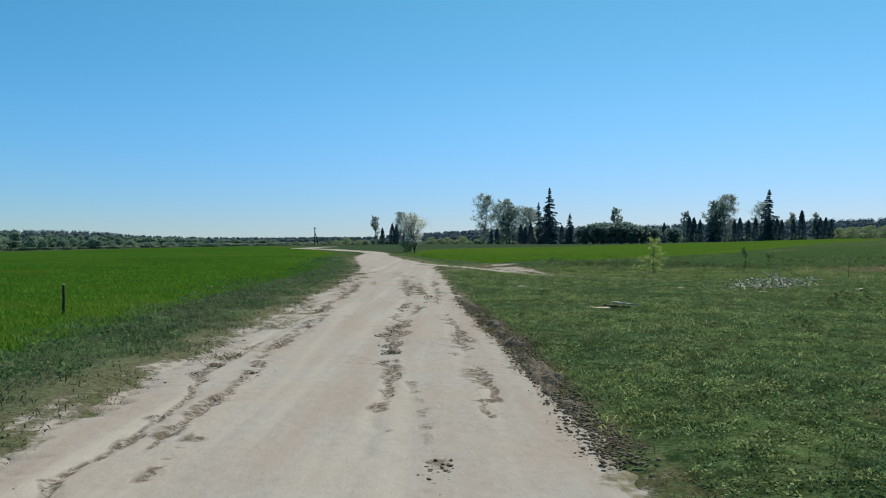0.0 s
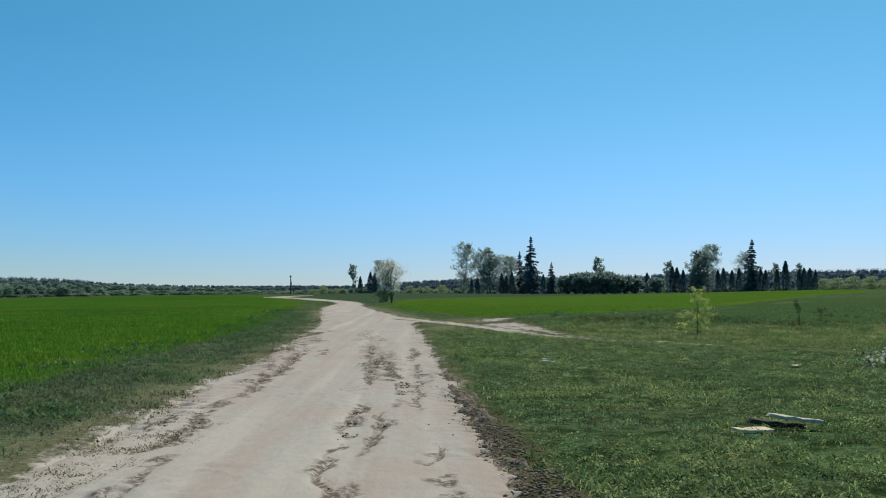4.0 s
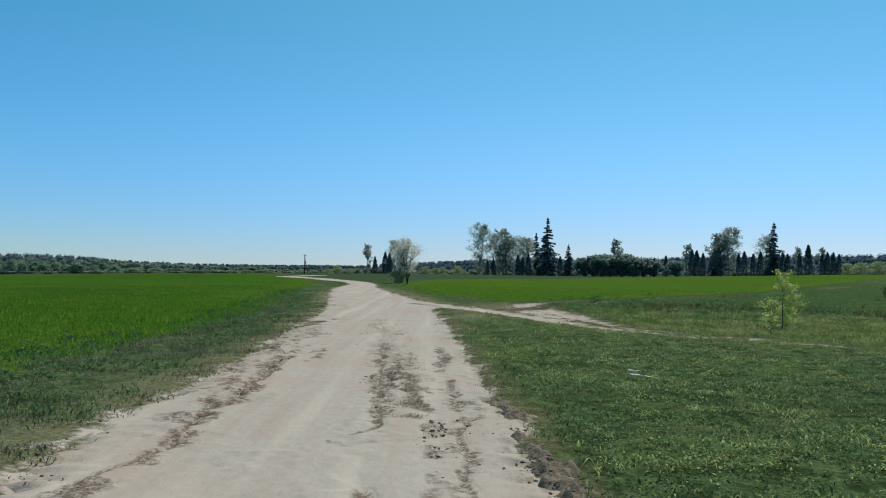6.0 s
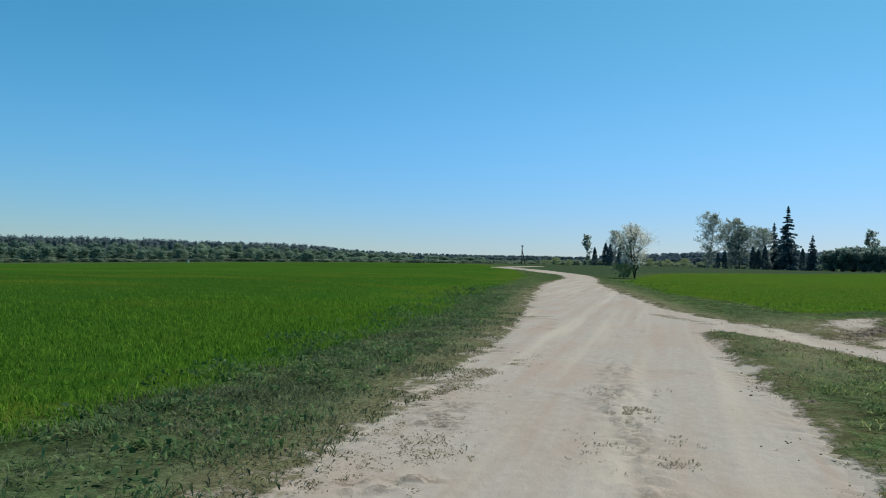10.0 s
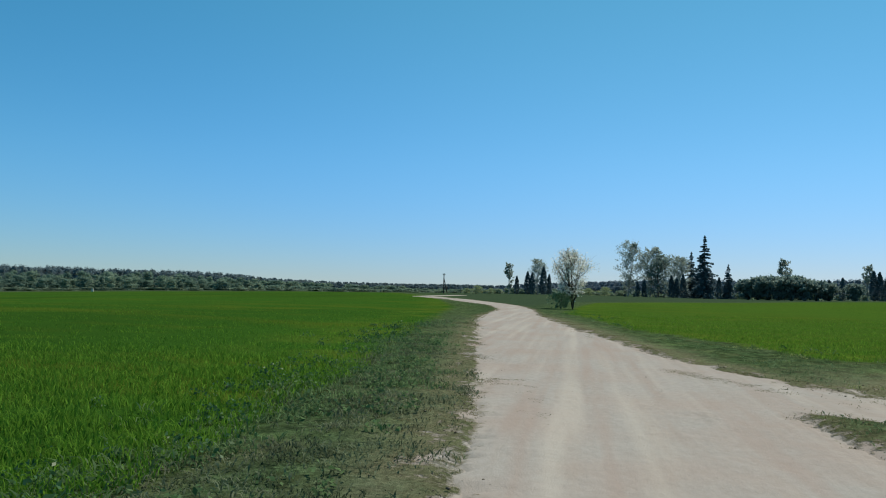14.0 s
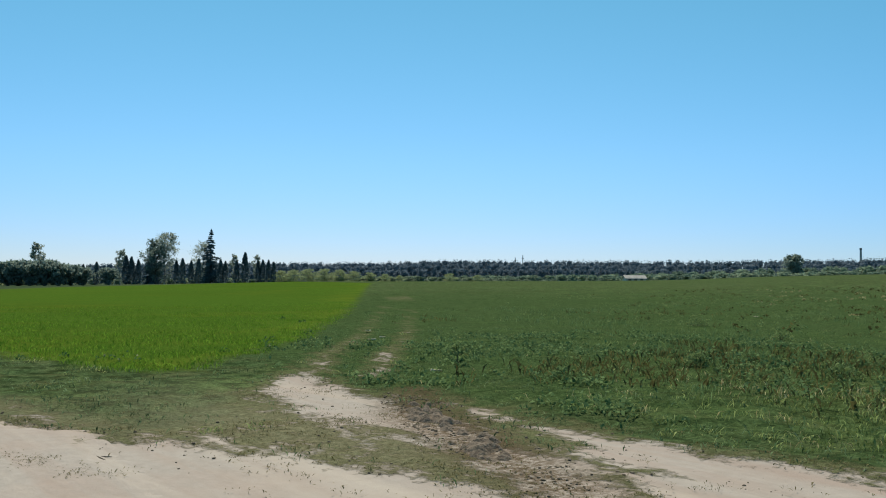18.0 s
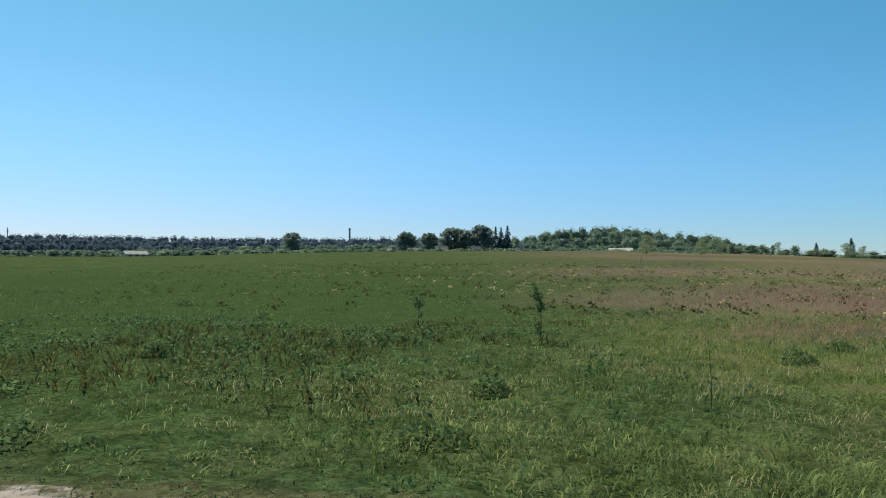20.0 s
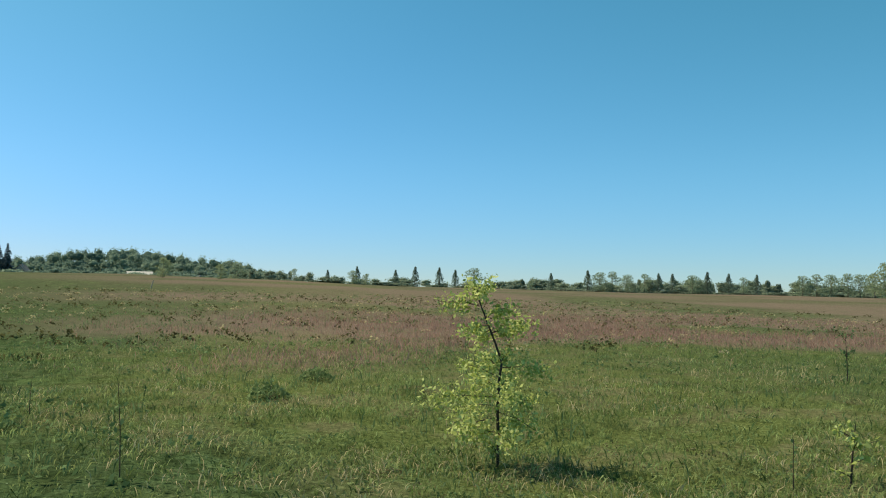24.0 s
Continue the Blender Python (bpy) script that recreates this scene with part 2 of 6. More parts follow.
def sand_colour(t):
    fine = noise_node(t, 9, 6, 0.65, (1.2, 0.75, 1))
    broad = noise_node(t, 0.5, 3)
    streak = noise_node(t, 1.0, 4, 0.6, (2.6, 0.22, 1))
    base = ramp(t, fine, [(0.3, (0.305, 0.277, 0.25)), (0.55, (0.338, 0.31, 0.282)), (0.75, (0.363, 0.333, 0.305))])
    base = mix(t, calc(t, "MULTIPLY", ramp(t, broad, [(0.42, (0, 0, 0)), (0.66, (1, 1, 1))]), 0.45), base, (0.33, 0.255, 0.215))
    base = mix(t, calc(t, "MULTIPLY", ramp(t, streak, [(0.5, (0, 0, 0)), (0.68, (1, 1, 1))]), 0.4), base, (0.3, 0.235, 0.195))
    wheel = noise_node(t, 1.0, 2, 0.5, (2.6, 0.1, 1))
    base = mix(t, calc(t, "MULTIPLY", ramp(t, wheel, [(0.5, (0, 0, 0)), (0.7, (1, 1, 1))]), 0.55), base, (0.43, 0.385, 0.335))
    return mix(t, calc(t, "MULTIPLY", ramp(t, wheel, [(0.3, (1, 1, 1)), (0.45, (0, 0, 0))]), 0.6), base, (0.315, 0.25, 0.215)), fine


def turf_edge(t, s):
    """How far thin turf has given way to bare sand, ragged along the way's edge."""
    patch, crumb, along = noise_node(t, 1.3, 4, 0.6), noise_node(t, 7, 5, 0.75), noise_node(t, 1.0, 4, 0.65, (4.0, 0.9, 1))
    bare = s
    for noise, amount in ((patch, 1.0), (crumb, 0.9), (along, 0.9)):
        bare = calc(t, "ADD", bare, calc(t, "MULTIPLY", calc(t, "SUBTRACT", noise, 0.5), amount))
    return bare


def sand_material():
    m = bpy.data.materials.new("sand_road")
    t, n, l, b = links(m)
    col, fine = sand_colour(t)
    # dark opened soil along the ruts, with painted crack shade in the same mask
    soil_shade = ramp(t, attr(t, "rut"), [(0.25, (0, 0, 0)), (0.7, (1, 1, 1))])
    lump = noise_node(t, 16, 5, 0.7)
    col = mix(t, calc(t, "MULTIPLY", soil_shade, calc(t, "MULTIPLY", ramp(t, lump, [(0.42, (0, 0, 0)), (0.54, (1, 1, 1))]), 0.92)), col, (0.125, 0.096, 0.074))
    bare = turf_edge(t, attr(t, "edge"))
    sod = ramp(t, fine, [(0.35, (0.06, 0.055, 0.03)), (0.65, (0.2, 0.18, 0.105))])
    col = mix(t, calc(t, "MULTIPLY", calc(t, "SUBTRACT", calc(t, "MULTIPLY", bare, -5.0), -0.4, clamp=True), 0.85), col, sod)
    grit = noise_node(t, 60, 3, 0.7)
    col = mix(t, calc(t, "MULTIPLY", ramp(t, grit, [(0.62, (0, 0, 0)), (0.72, (1, 1, 1))]), 0.5), col, (0.26, 0.22, 0.18))
    l.new(col, b.inputs["Base Color"])
    b.inputs["Roughness"].default_value = 0.95
    b.inputs["Specular IOR Level"].default_value = 0.02
    rough = calc(t, "ADD", fine, calc(t, "MULTIPLY", grit, 0.3))
    bump(t, b, calc(t, "ADD", rough, calc(t, "MULTIPLY", calc(t, "MULTIPLY", lump, soil_shade), 2.5)), 0.45, 0.035)
    return m


def ground_material():
    m = bpy.data.materials.new("meadow_ground")
    t, n, l, b = links(m)
    big, mid, fine = noise_node(t, 0.12, 3), noise_node(t, 1.1, 5, 0.6), noise_node(t, 16, 8, 0.8)
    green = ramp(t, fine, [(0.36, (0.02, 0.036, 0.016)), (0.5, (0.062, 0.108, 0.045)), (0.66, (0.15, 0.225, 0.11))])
    green = mix(t, calc(t, "MULTIPLY", ramp(t, mid, [(0.45, (0, 0, 0)), (0.68, (1, 1, 1))]), 0.6), green, (0.085, 0.09, 0.05))
    green = mix(t, calc(t, "MULTIPLY", ramp(t, big, [(0.4, (0, 0, 0)), (0.65, (1, 1, 1))]), 0.5), green, (0.045, 0.078, 0.026))
    # darker hollows between clumps: shade among the grass put into the colour
    gap_shade = noise_node(t, 2.6, 4, 0.6)
    green = mix(t, calc(t, "MULTIPLY", ramp(t, gap_shade, [(0.5, (0, 0, 0)), (0.62, (1, 1, 1))]), 0.7), green, (0.032, 0.042, 0.015))
    lush, thatch, tuft = noise_node(t, 0.55, 4, 0.6), noise_node(t, 0.9, 5, 0.65), noise_node(t, 3.2, 4, 0.7)
    green = mix(t, calc(t, "MULTIPLY", ramp(t, lush, [(0.5, (0, 0, 0)), (0.62, (1, 1, 1))]), 0.6), green, ramp(t, fine, [(0.35, (0.045, 0.085, 0.026)), (0.65, (0.15, 0.235, 0.085))]))
    green = mix(t, calc(t, "MULTIPLY", ramp(t, thatch, [(0.5, (0, 0, 0)), (0.64, (1, 1, 1))]), 0.45), green, ramp(t, fine, [(0.35, (0.06, 0.068, 0.032)), (0.65, (0.17, 0.165, 0.085))]))
    # near-black between tufts, again shade laid into the ground colour
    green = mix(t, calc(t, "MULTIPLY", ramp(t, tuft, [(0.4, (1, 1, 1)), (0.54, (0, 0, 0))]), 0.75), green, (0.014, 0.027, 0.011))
    green = mix(t, calc(t, "MULTIPLY", attr(t, "verge"), ramp(t, thatch, [(0.35, (0.35, 0.35, 0.35)), (0.6, (1, 1, 1))])), green, ramp(t, fine, [(0.36, (0.032, 0.043, 0.026)), (0.52, (0.074, 0.097, 0.052)), (0.68, (0.16, 0.185, 0.11))]))
    green = mix(t, attr(t, "fresh"), green, ramp(t, fine, [(0.34, (0.032, 0.04, 0.013)), (0.52, (0.104, 0.132, 0.04)), (0.68, (0.23, 0.268, 0.1))]))
    green = mix(t, calc(t, "MULTIPLY", calc(t, "MULTIPLY", attr(t, "fresh"), ramp(t, thatch, [(0.46, (0, 0, 0)), (0.6, (1, 1, 1))])), 0.6), green, ramp(t, fine, [(0.35, (0.08, 0.07, 0.04)), (0.65, (0.2, 0.175, 0.11))]))
    green = mix(t, calc(t, "MULTIPLY", attr(t, "rank"), 0.7), green, ramp(t, fine, [(0.36, (0.012, 0.022, 0.01)), (0.5, (0.034, 0.066, 0.024)), (0.66, (0.092, 0.148, 0.056))]))
    # red-brown dry grass on the fallow
    red = calc(t, "MULTIPLY", attr(t, "dry"), calc(t, "ADD", 0.45, mid), clamp=True)
    green = mix(t, red, green, ramp(t, fine, [(0.3, (0.1, 0.078, 0.062)), (0.7, (0.21, 0.16, 0.125))]))
    # young cereal
    long = noise_node(t, 1.0, 4, 0.6, (0.05, 0.012, 1))
    cereal = ramp(t, fine, [(0.34, (0.01, 0.034, 0.005)), (0.5, (0.029, 0.085, 0.011)), (0.68, (0.066, 0.15, 0.021))])
    cereal = mix(t, calc(t, "MULTIPLY", ramp(t, long, [(0.45, (0, 0, 0)), (0.62, (1, 1, 1))]), 0.6), cereal, (0.022, 0.06, 0.009))
    cereal = mix(t, calc(t, "MULTIPLY", ramp(t, noise_node(t, 0.5, 4, 0.6, (0.12, 0.3, 1)), [(0.5, (0, 0, 0)), (0.64, (1, 1, 1))]), 0.5), cereal, (0.075, 0.1, 0.012))
    rim = calc(t, "MULTIPLY", ramp(t, calc(t, "MULTIPLY", attr(t, "crop"), 0.2), [(0.0, (1, 1, 1)), (0.9, (0, 0, 0))]), ramp(t, noise_node(t, 0.35, 4, 0.6), [(0.42, (0, 0, 0)), (0.6, (1, 1, 1))]))
    cereal = mix(t, calc(t, "MULTIPLY", rim, 0.6), cereal, (0.11, 0.14, 0.02))
    cereal = mix(t, calc(t, "MULTIPLY", attr(t, "lean"), 0.4), cereal, ramp(t, fine, [(0.34, (0.03, 0.06, 0.008)), (0.5, (0.075, 0.125, 0.017)), (0.68, (0.13, 0.2, 0.03))]))
    edge = calc(t, "ADD", attr(t, "crop"), calc(t, "MULTIPLY", calc(t, "SUBTRACT", mid, 0.5), 1.6))
    col = mix(t, calc(t, "MULTIPLY", edge, 1.2, clamp=True), green, cereal)
    # dark fallow strip
    col = mix(t, calc(t, "MULTIPLY", attr(t, "plough"), 0.85), col, ramp(t, mid, [(0.3, (0.026, 0.046, 0.027)), (0.7, (0.05, 0.076, 0.046))]))
    # worn, thin turf and bare sand along the ways
    col = mix(t, calc(t, "MULTIPLY", attr(t, "worn"), 0.85), col, ramp(t, fine, [(0.35, (0.105, 0.105, 0.062)), (0.65, (0.26, 0.255, 0.17))]))
    sand, sfine = sand_colour(t)
    s = attr(t, "sand")
    bare = turf_edge(t, s)
    sod = ramp(t, fine, [(0.35, (0.06, 0.055, 0.03)), (0.65, (0.2, 0.18, 0.105))])
    col = mix(t, calc(t, "MULTIPLY", calc(t, "MULTIPLY", calc(t, "ADD", bare, 0.45), 2.2, clamp=True), 0.7), col, sod)
    col = mix(t, calc(t, "ADD", calc(t, "MULTIPLY", bare, 5.0), 0.4, clamp=True), col, sand)
    # churned dark soil
    col = mix(t, calc(t, "MULTIPLY", attr(t, "mud"), ramp(t, fine, [(0.38, (0, 0, 0)), (0.55, (1, 1, 1))]), clamp=True), col, (0.1, 0.075, 0.05))
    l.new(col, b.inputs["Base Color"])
    b.inputs["Roughness"].default_value = 0.95
    b.inputs["Specular IOR Level"].default_value = 0.0
    turf = calc(t, "SUBTRACT", 1.0, calc(t, "MULTIPLY", calc(t, "ADD", calc(t, "MULTIPLY", bare, 5.0), 0.4, clamp=True), 0.85))
    bump(t, b, calc(t, "MULTIPLY", calc(t, "ADD", calc(t, "MULTIPLY", fine, 0.6), tuft), turf), 0.6, 0.1)
    return m


def leaf_material(name, dark, light, through=0.35, patch=0.0, gloss=0.0):
    """Thin leaf: diffuse and translucent, each leaf a little different."""
    m = bpy.data.materials.new(name)
    t, n, l, b = links(m)
    n.remove(b)
    geo = n.new("ShaderNodeNewGeometry")
    col = ramp(t, geo.outputs["Random Per Island"], [(0.0, dark), (1.0, light)])
    if patch:
        col = mix(t, calc(t, "MULTIPLY", ramp(t, noise_node(t, patch, 3), [(0.4, (0, 0, 0)), (0.65, (1, 1, 1))]), 0.5), col, tuple(0.6 * c for c in dark))
        col = mix(t, calc(t, "MULTIPLY", ramp(t, noise_node(t, 2.2 * patch, 4), [(0.5, (0, 0, 0)), (0.62, (1, 1, 1))]), 0.5), col, (1.25 * light[0], 1.05 * light[1], 1.1 * light[2]))
        # gaps between clumps darkened: shade among the blades held in their colour
        col = mix(t, calc(t, "MULTIPLY", ramp(t, noise_node(t, 6 * patch, 4, 0.65), [(0.42, (1, 1, 1)), (0.54, (0, 0, 0))]), 0.65), col, tuple(0.4 * c for c in dark))
        col = mix(t, calc(t, "MULTIPLY", ramp(t, noise_node(t, 9 * patch, 3, 0.6), [(0.54, (0, 0, 0)), (0.66, (1, 1, 1))]), 0.6), col, tuple(1.2 * c for c in light))
    d, tr, sh = n.new("ShaderNodeBsdfDiffuse"), n.new("ShaderNodeBsdfTranslucent"), n.new("ShaderNodeMixShader")
    l.new(col, d.inputs["Color"])
    l.new(col, tr.inputs["Color"])
    sh.inputs[0].default_value = through
    l.new(d.outputs[0], sh.inputs[1])
    l.new(tr.outputs[0], sh.inputs[2])
    if gloss:
        g, top = n.new("ShaderNodeBsdfGlossy"), n.new("ShaderNodeMixShader")
        g.inputs["Roughness"].default_value = 0.42
        g.inputs["Color"].default_value = (0.85, 0.85, 0.8, 1)
        top.inputs[0].default_value = gloss
        l.new(sh.outputs[0], top.inputs[1])
        l.new(g.outputs[0], top.inputs[2])
        sh = top
    l.new(sh.outputs[0], n["Material Output"].inputs["Surface"])
    return m


def wood_material(name, dark, light, through=0.5):
    """Foliage of woods a long way off, distance haze held in the greens: every tree has its own green, every spray a
    little of its own.
    """
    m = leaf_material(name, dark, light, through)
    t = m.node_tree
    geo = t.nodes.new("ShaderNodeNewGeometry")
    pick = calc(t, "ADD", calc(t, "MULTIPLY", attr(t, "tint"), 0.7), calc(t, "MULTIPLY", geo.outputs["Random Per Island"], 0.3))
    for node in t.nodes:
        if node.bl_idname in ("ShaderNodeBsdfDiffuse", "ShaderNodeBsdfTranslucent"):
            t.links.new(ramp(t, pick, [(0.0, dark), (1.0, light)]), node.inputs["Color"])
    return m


def rough_material(name, a, c, scale=8, rough=0.85, depth=0.02, stretch=None):
    m = bpy.data.materials.new(name)
    t, n, l, b = links(m)
    f = noise_node(t, scale, 5, 0.65, stretch)
    l.new(ramp(t, f, [(0.3, a), (0.7, c)]), b.inputs["Base Color"])
    b.inputs["Roughness"].default_value = rough
    b.inputs["Specular IOR Level"].default_value = 0.5 if rough < 0.5 else 0.1
    bump(t, b, f, 0.6, depth)
    return m


M_SAND, M_GROUND = sand_material(), ground_material()
M_BARK = rough_material("grey_bark", (0.07, 0.055, 0.045), (0.17, 0.145, 0.12), 12, 0.9, 0.03, (1, 1, 0.25))
M_BIRCH = rough_material("birch_bark", (0.12, 0.11, 0.1), (0.6, 0.58, 0.54), 5, 0.8, 0.01, (1, 1, 2.5))
# spruce and thuja: blue-grey of distance haze mixed into the needle colour
M_SPRUCE = leaf_material("hazed_spruce_needles", (0.08, 0.13, 0.155), (0.17, 0.235, 0.255), 0.5)
M_THUJA = leaf_material("hazed_thuja_sprays", (0.075, 0.12, 0.14), (0.155, 0.21, 0.225), 0.5)
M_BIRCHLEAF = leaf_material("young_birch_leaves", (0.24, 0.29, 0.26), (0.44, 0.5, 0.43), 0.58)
# lightened and blued for the haze over trees this far off
M_DARKLEAF = leaf_material("hazed_dense_leaves", (0.145, 0.205, 0.195), (0.27, 0.345, 0.295), 0.58)
M_WILLOW = leaf_material("willow_leaves", (0.2, 0.26, 0.13), (0.36, 0.42, 0.24), 0.55)
M_BLOSSOM = leaf_material("cherry_blossom", (0.78, 0.76, 0.7), (0.95, 0.94, 0.9), 0.5)
M_BLOSSOMLEAF = leaf_material("cherry_leaves", (0.22, 0.25, 0.13), (0.42, 0.44, 0.27), 0.5)
M_SAPLEAF = leaf_material("sapling_leaves", (0.27, 0.34, 0.08), (0.6, 0.66, 0.27), 0.5)
M_GRASS = leaf_material("grass_blades", (0.068, 0.128, 0.052), (0.21, 0.3, 0.16), 0.5, 0.5)
M_CLUMPWEED = leaf_material("clump_leaves", (0.085, 0.14, 0.048), (0.22, 0.3, 0.135), 0.5)
M_TALL = leaf_material("tall_grass_blades", (0.1, 0.165, 0.045), (0.29, 0.375, 0.15), 0.5, 0.3)
M_VERGE = leaf_material("verge_grass", (0.072, 0.105, 0.055), (0.235, 0.275, 0.17), 0.45, 0.5)
M_CLUMP = leaf_material("bright_grass", (0.11, 0.175, 0.055), (0.38, 0.47, 0.2), 0.5, 0.6)
M_SOD = leaf_material("dull_tufts", (0.09, 0.085, 0.035), (0.24, 0.22, 0.12), 0.4)
M_CROP = leaf_material("cereal_blades", (0.045, 0.135, 0.012), (0.17, 0.32, 0.04), 0.5)
M_LEANCROP = leaf_material("thin_cereal_blades", (0.055, 0.14, 0.013), (0.17, 0.305, 0.04), 0.5)
M_BROADWEED = leaf_material("broad_field_weed", (0.022, 0.075, 0.022), (0.1, 0.2, 0.085), 0.3, 0.0, 0.015)
M_DRY = leaf_material("dry_red_grass", (0.22, 0.125, 0.1), (0.42, 0.27, 0.215), 0.5)
M_THATCH = leaf_material("grey_thatch", (0.2, 0.18, 0.125), (0.46, 0.42, 0.33), 0.4)
M_STRAW = leaf_material("straw_stalks", (0.3, 0.25, 0.13), (0.58, 0.51, 0.3), 0.5)
M_PALE = leaf_material("bleached_leaves", (0.45, 0.42, 0.34), (0.75, 0.72, 0.62), 0.4)
M_DARKWEED = leaf_material("brown_weeds", (0.05, 0.05, 0.02), (0.14, 0.14, 0.055), 0.4)
M_WEED = leaf_material("weed_leaves", (0.055, 0.108, 0.042), (0.18, 0.27, 0.12), 0.45)
# pale bluish lift in these four far greens stands in for air haze
M_PINEFAR = wood_material("hazed_pine_wood", (0.12, 0.17, 0.19), (0.19, 0.24, 0.25), 0.5)
M_RIDGE = wood_material("hazed_ridge_wood", (0.12, 0.17, 0.215), (0.175, 0.225, 0.265), 0.5)
M_WOODFAR = wood_material("far_leafy_wood", (0.13, 0.205, 0.165), (0.29, 0.375, 0.265), 0.5)
M_HEDGE = wood_material("hedge_leaves", (0.15, 0.21, 0.155), (0.31, 0.375, 0.255), 0.5)
M_FALLOWLEAF = leaf_material("young_tree_leaves", (0.16, 0.225, 0.145), (0.35, 0.43, 0.265), 0.55)
M_YOUNGPINE = leaf_material("young_pine_needles", (0.1, 0.15, 0.115), (0.21, 0.275, 0.195), 0.5)
M_DEADWOOD = rough_material("dead_wood", (0.26, 0.235, 0.19), (0.56, 0.52, 0.44), 20, 0.8, 0.005)
M_DARKWOOD = rough_material("dark_wood", (0.03, 0.026, 0.02), (0.08, 0.065, 0.05), 20, 0.85, 0.005)
M_CLOD = rough_material("soil_clods", (0.075, 0.058, 0.042), (0.22, 0.18, 0.135), 9, 0.95, 0.02)
M_EARTH = rough_material("dug_earth", (0.075, 0.058, 0.046), (0.235, 0.195, 0.155), 26, 0.95, 0.05)
M_WHITE = rough_material("whitewash", (0.46, 0.43, 0.37), (0.64, 0.61, 0.54), 1.5, 0.8, 0.01)
M_RUBBLE = rough_material("weathered_rubble", (0.42, 0.34, 0.22), (0.62, 0.53, 0.38), 12, 0.9, 0.01)
M_PLASTER = rough_material("dull_plaster", (0.22, 0.21, 0.18), (0.36, 0.34, 0.3), 1.5, 0.85, 0.01)
M_STONE = rough_material("grave_stone", (0.04, 0.04, 0.038), (0.1, 0.095, 0.09), 6, 0.6, 0.01)
M_ROOF = rough_material("slate_roof", (0.12, 0.115, 0.11), (0.24, 0.225, 0.21), 2, 0.8, 0.01)
M_CONCRETE = rough_material("concrete", (0.28, 0.27, 0.26), (0.45, 0.44, 0.42), 2, 0.85, 0.01)
M_GLASS = rough_material("window_glass", (0.02, 0.025, 0.03), (0.05, 0.055, 0.06), 2, 0.15, 0.0)

# ---- mesh tools ----
def mesh_object(name, verts, faces, material, parent=None, label="", smooth_on=False):
    """One mesh object from numpy arrays of points and of triangles or quads."""
    verts, faces = np.asarray(verts, np.float32), np.asarray(faces, np.int32)
    me = bpy.data.meshes.new(name)
    k = faces.shape[1]
    me.vertices.add(len(verts))
    me.vertices.foreach_set("co", verts.ravel())
    me.loops.add(faces.size)
    me.loops.foreach_set("vertex_index", faces.ravel())
    me.polygons.add(len(faces))
    me.polygons.foreach_set("loop_start", np.arange(len(faces), dtype=np.int32) * k)
    if smooth_on:
        me.polygons.foreach_set("use_smooth", np.ones(len(faces), bool))
    me.update(calc_edges=True)
    me.materials.append(material)
    ob = new(name, me)
    if parent:
        ob.parent = parent
    if label:
        ob["label"] = label
    return ob


def part(name, bm, material, parent, label=""):
    """A bmesh as one mesh object under a thing or a part."""
    me = bpy.data.meshes.new(name)
    bm.to_mesh(me)
    bm.free()
    me.materials.append(material)
    ob = new(name, me)
    ob.parent = parent
    if label:
        ob["label"] = label
    return ob


def thing(name, x, y, z=None, turn=0.0, size=1.0):
    ob = new(name)
    ob.empty_display_size = 0.2
    ob.matrix_basis = pose(x, y, ground_at(x, y) if z is None else z, 0, 0, turn) @ Matrix.Diagonal((size, size, size, 1))
    return ob


def tube(points, radii, sides=6):
    """Verts and quads of a bent, tapering stem."""
    pts = [Vector(p) for p in points]
    verts, faces = [], []
    for i, p in enumerate(pts):
        d = (pts[min(i + 1, len(pts) - 1)] - pts[max(i - 1, 0)]).normalized()
        u = d.orthogonal().normalized()
        w = d.cross(u)
        for s in range(sides):
            a = 2 * math.pi * s / sides
            verts.append(p + (u * math.cos(a) + w * math.sin(a)) * radii[i])
    for i in range(len(pts) - 1):
        for s in range(sides):
            a, b = i * sides + s, i * sides + (s + 1) % sides
            faces.append((a, b, b + sides, a + sides))
    return np.array([tuple(v) for v in verts]), np.array(faces)


def join(pieces):
    verts, faces, n = [], [], 0
    for v, f in pieces:
        verts.append(v)
        faces.append(np.asarray(f) + n)
        n += len(v)
    return np.concatenate(verts), np.concatenate(faces)


def leaf_cards(points, size, seed, spread=0.5, flat=0.0):
    """A small bent diamond leaf or spray at each point, turned at random."""
    r = np.random.default_rng(seed)
    n = len(points)
    d = r.normal(size=(n, 3))
    d[:, 2] *= 1 - flat
    d /= np.linalg.norm(d, axis=1, keepdims=True)
    u = np.cross(d, r.normal(size=(n, 3)))
    u /= np.linalg.norm(u, axis=1, keepdims=True) + 1e-9
    s = (size * (1 - spread + 2 * spread * r.random(n)))[:, None]
    p = np.asarray(points, float)
    v = np.stack([p - d * s * 0.5, p + u * s * 0.3, p + d * s * 0.5 + np.cross(d, u) * s * 0.15, p - u * s * 0.3], 1)
    return v.reshape(-1, 3), np.arange(4 * n).reshape(-1, 4)


# ---- ground: one sheet to the horizon ----
def graded(lo, hi, step, far_lo, far_hi, grow):
    core = list(np.arange(lo, hi + 1e-6, step))
    a, s = core[0], step
    while a > far_lo:
        s *= grow
        a -= s
        core.insert(0, a)
    a, s = core[-1], step
    while a < far_hi:
        s *= grow
        a += s
        core.append(a)
    return np.array(core)


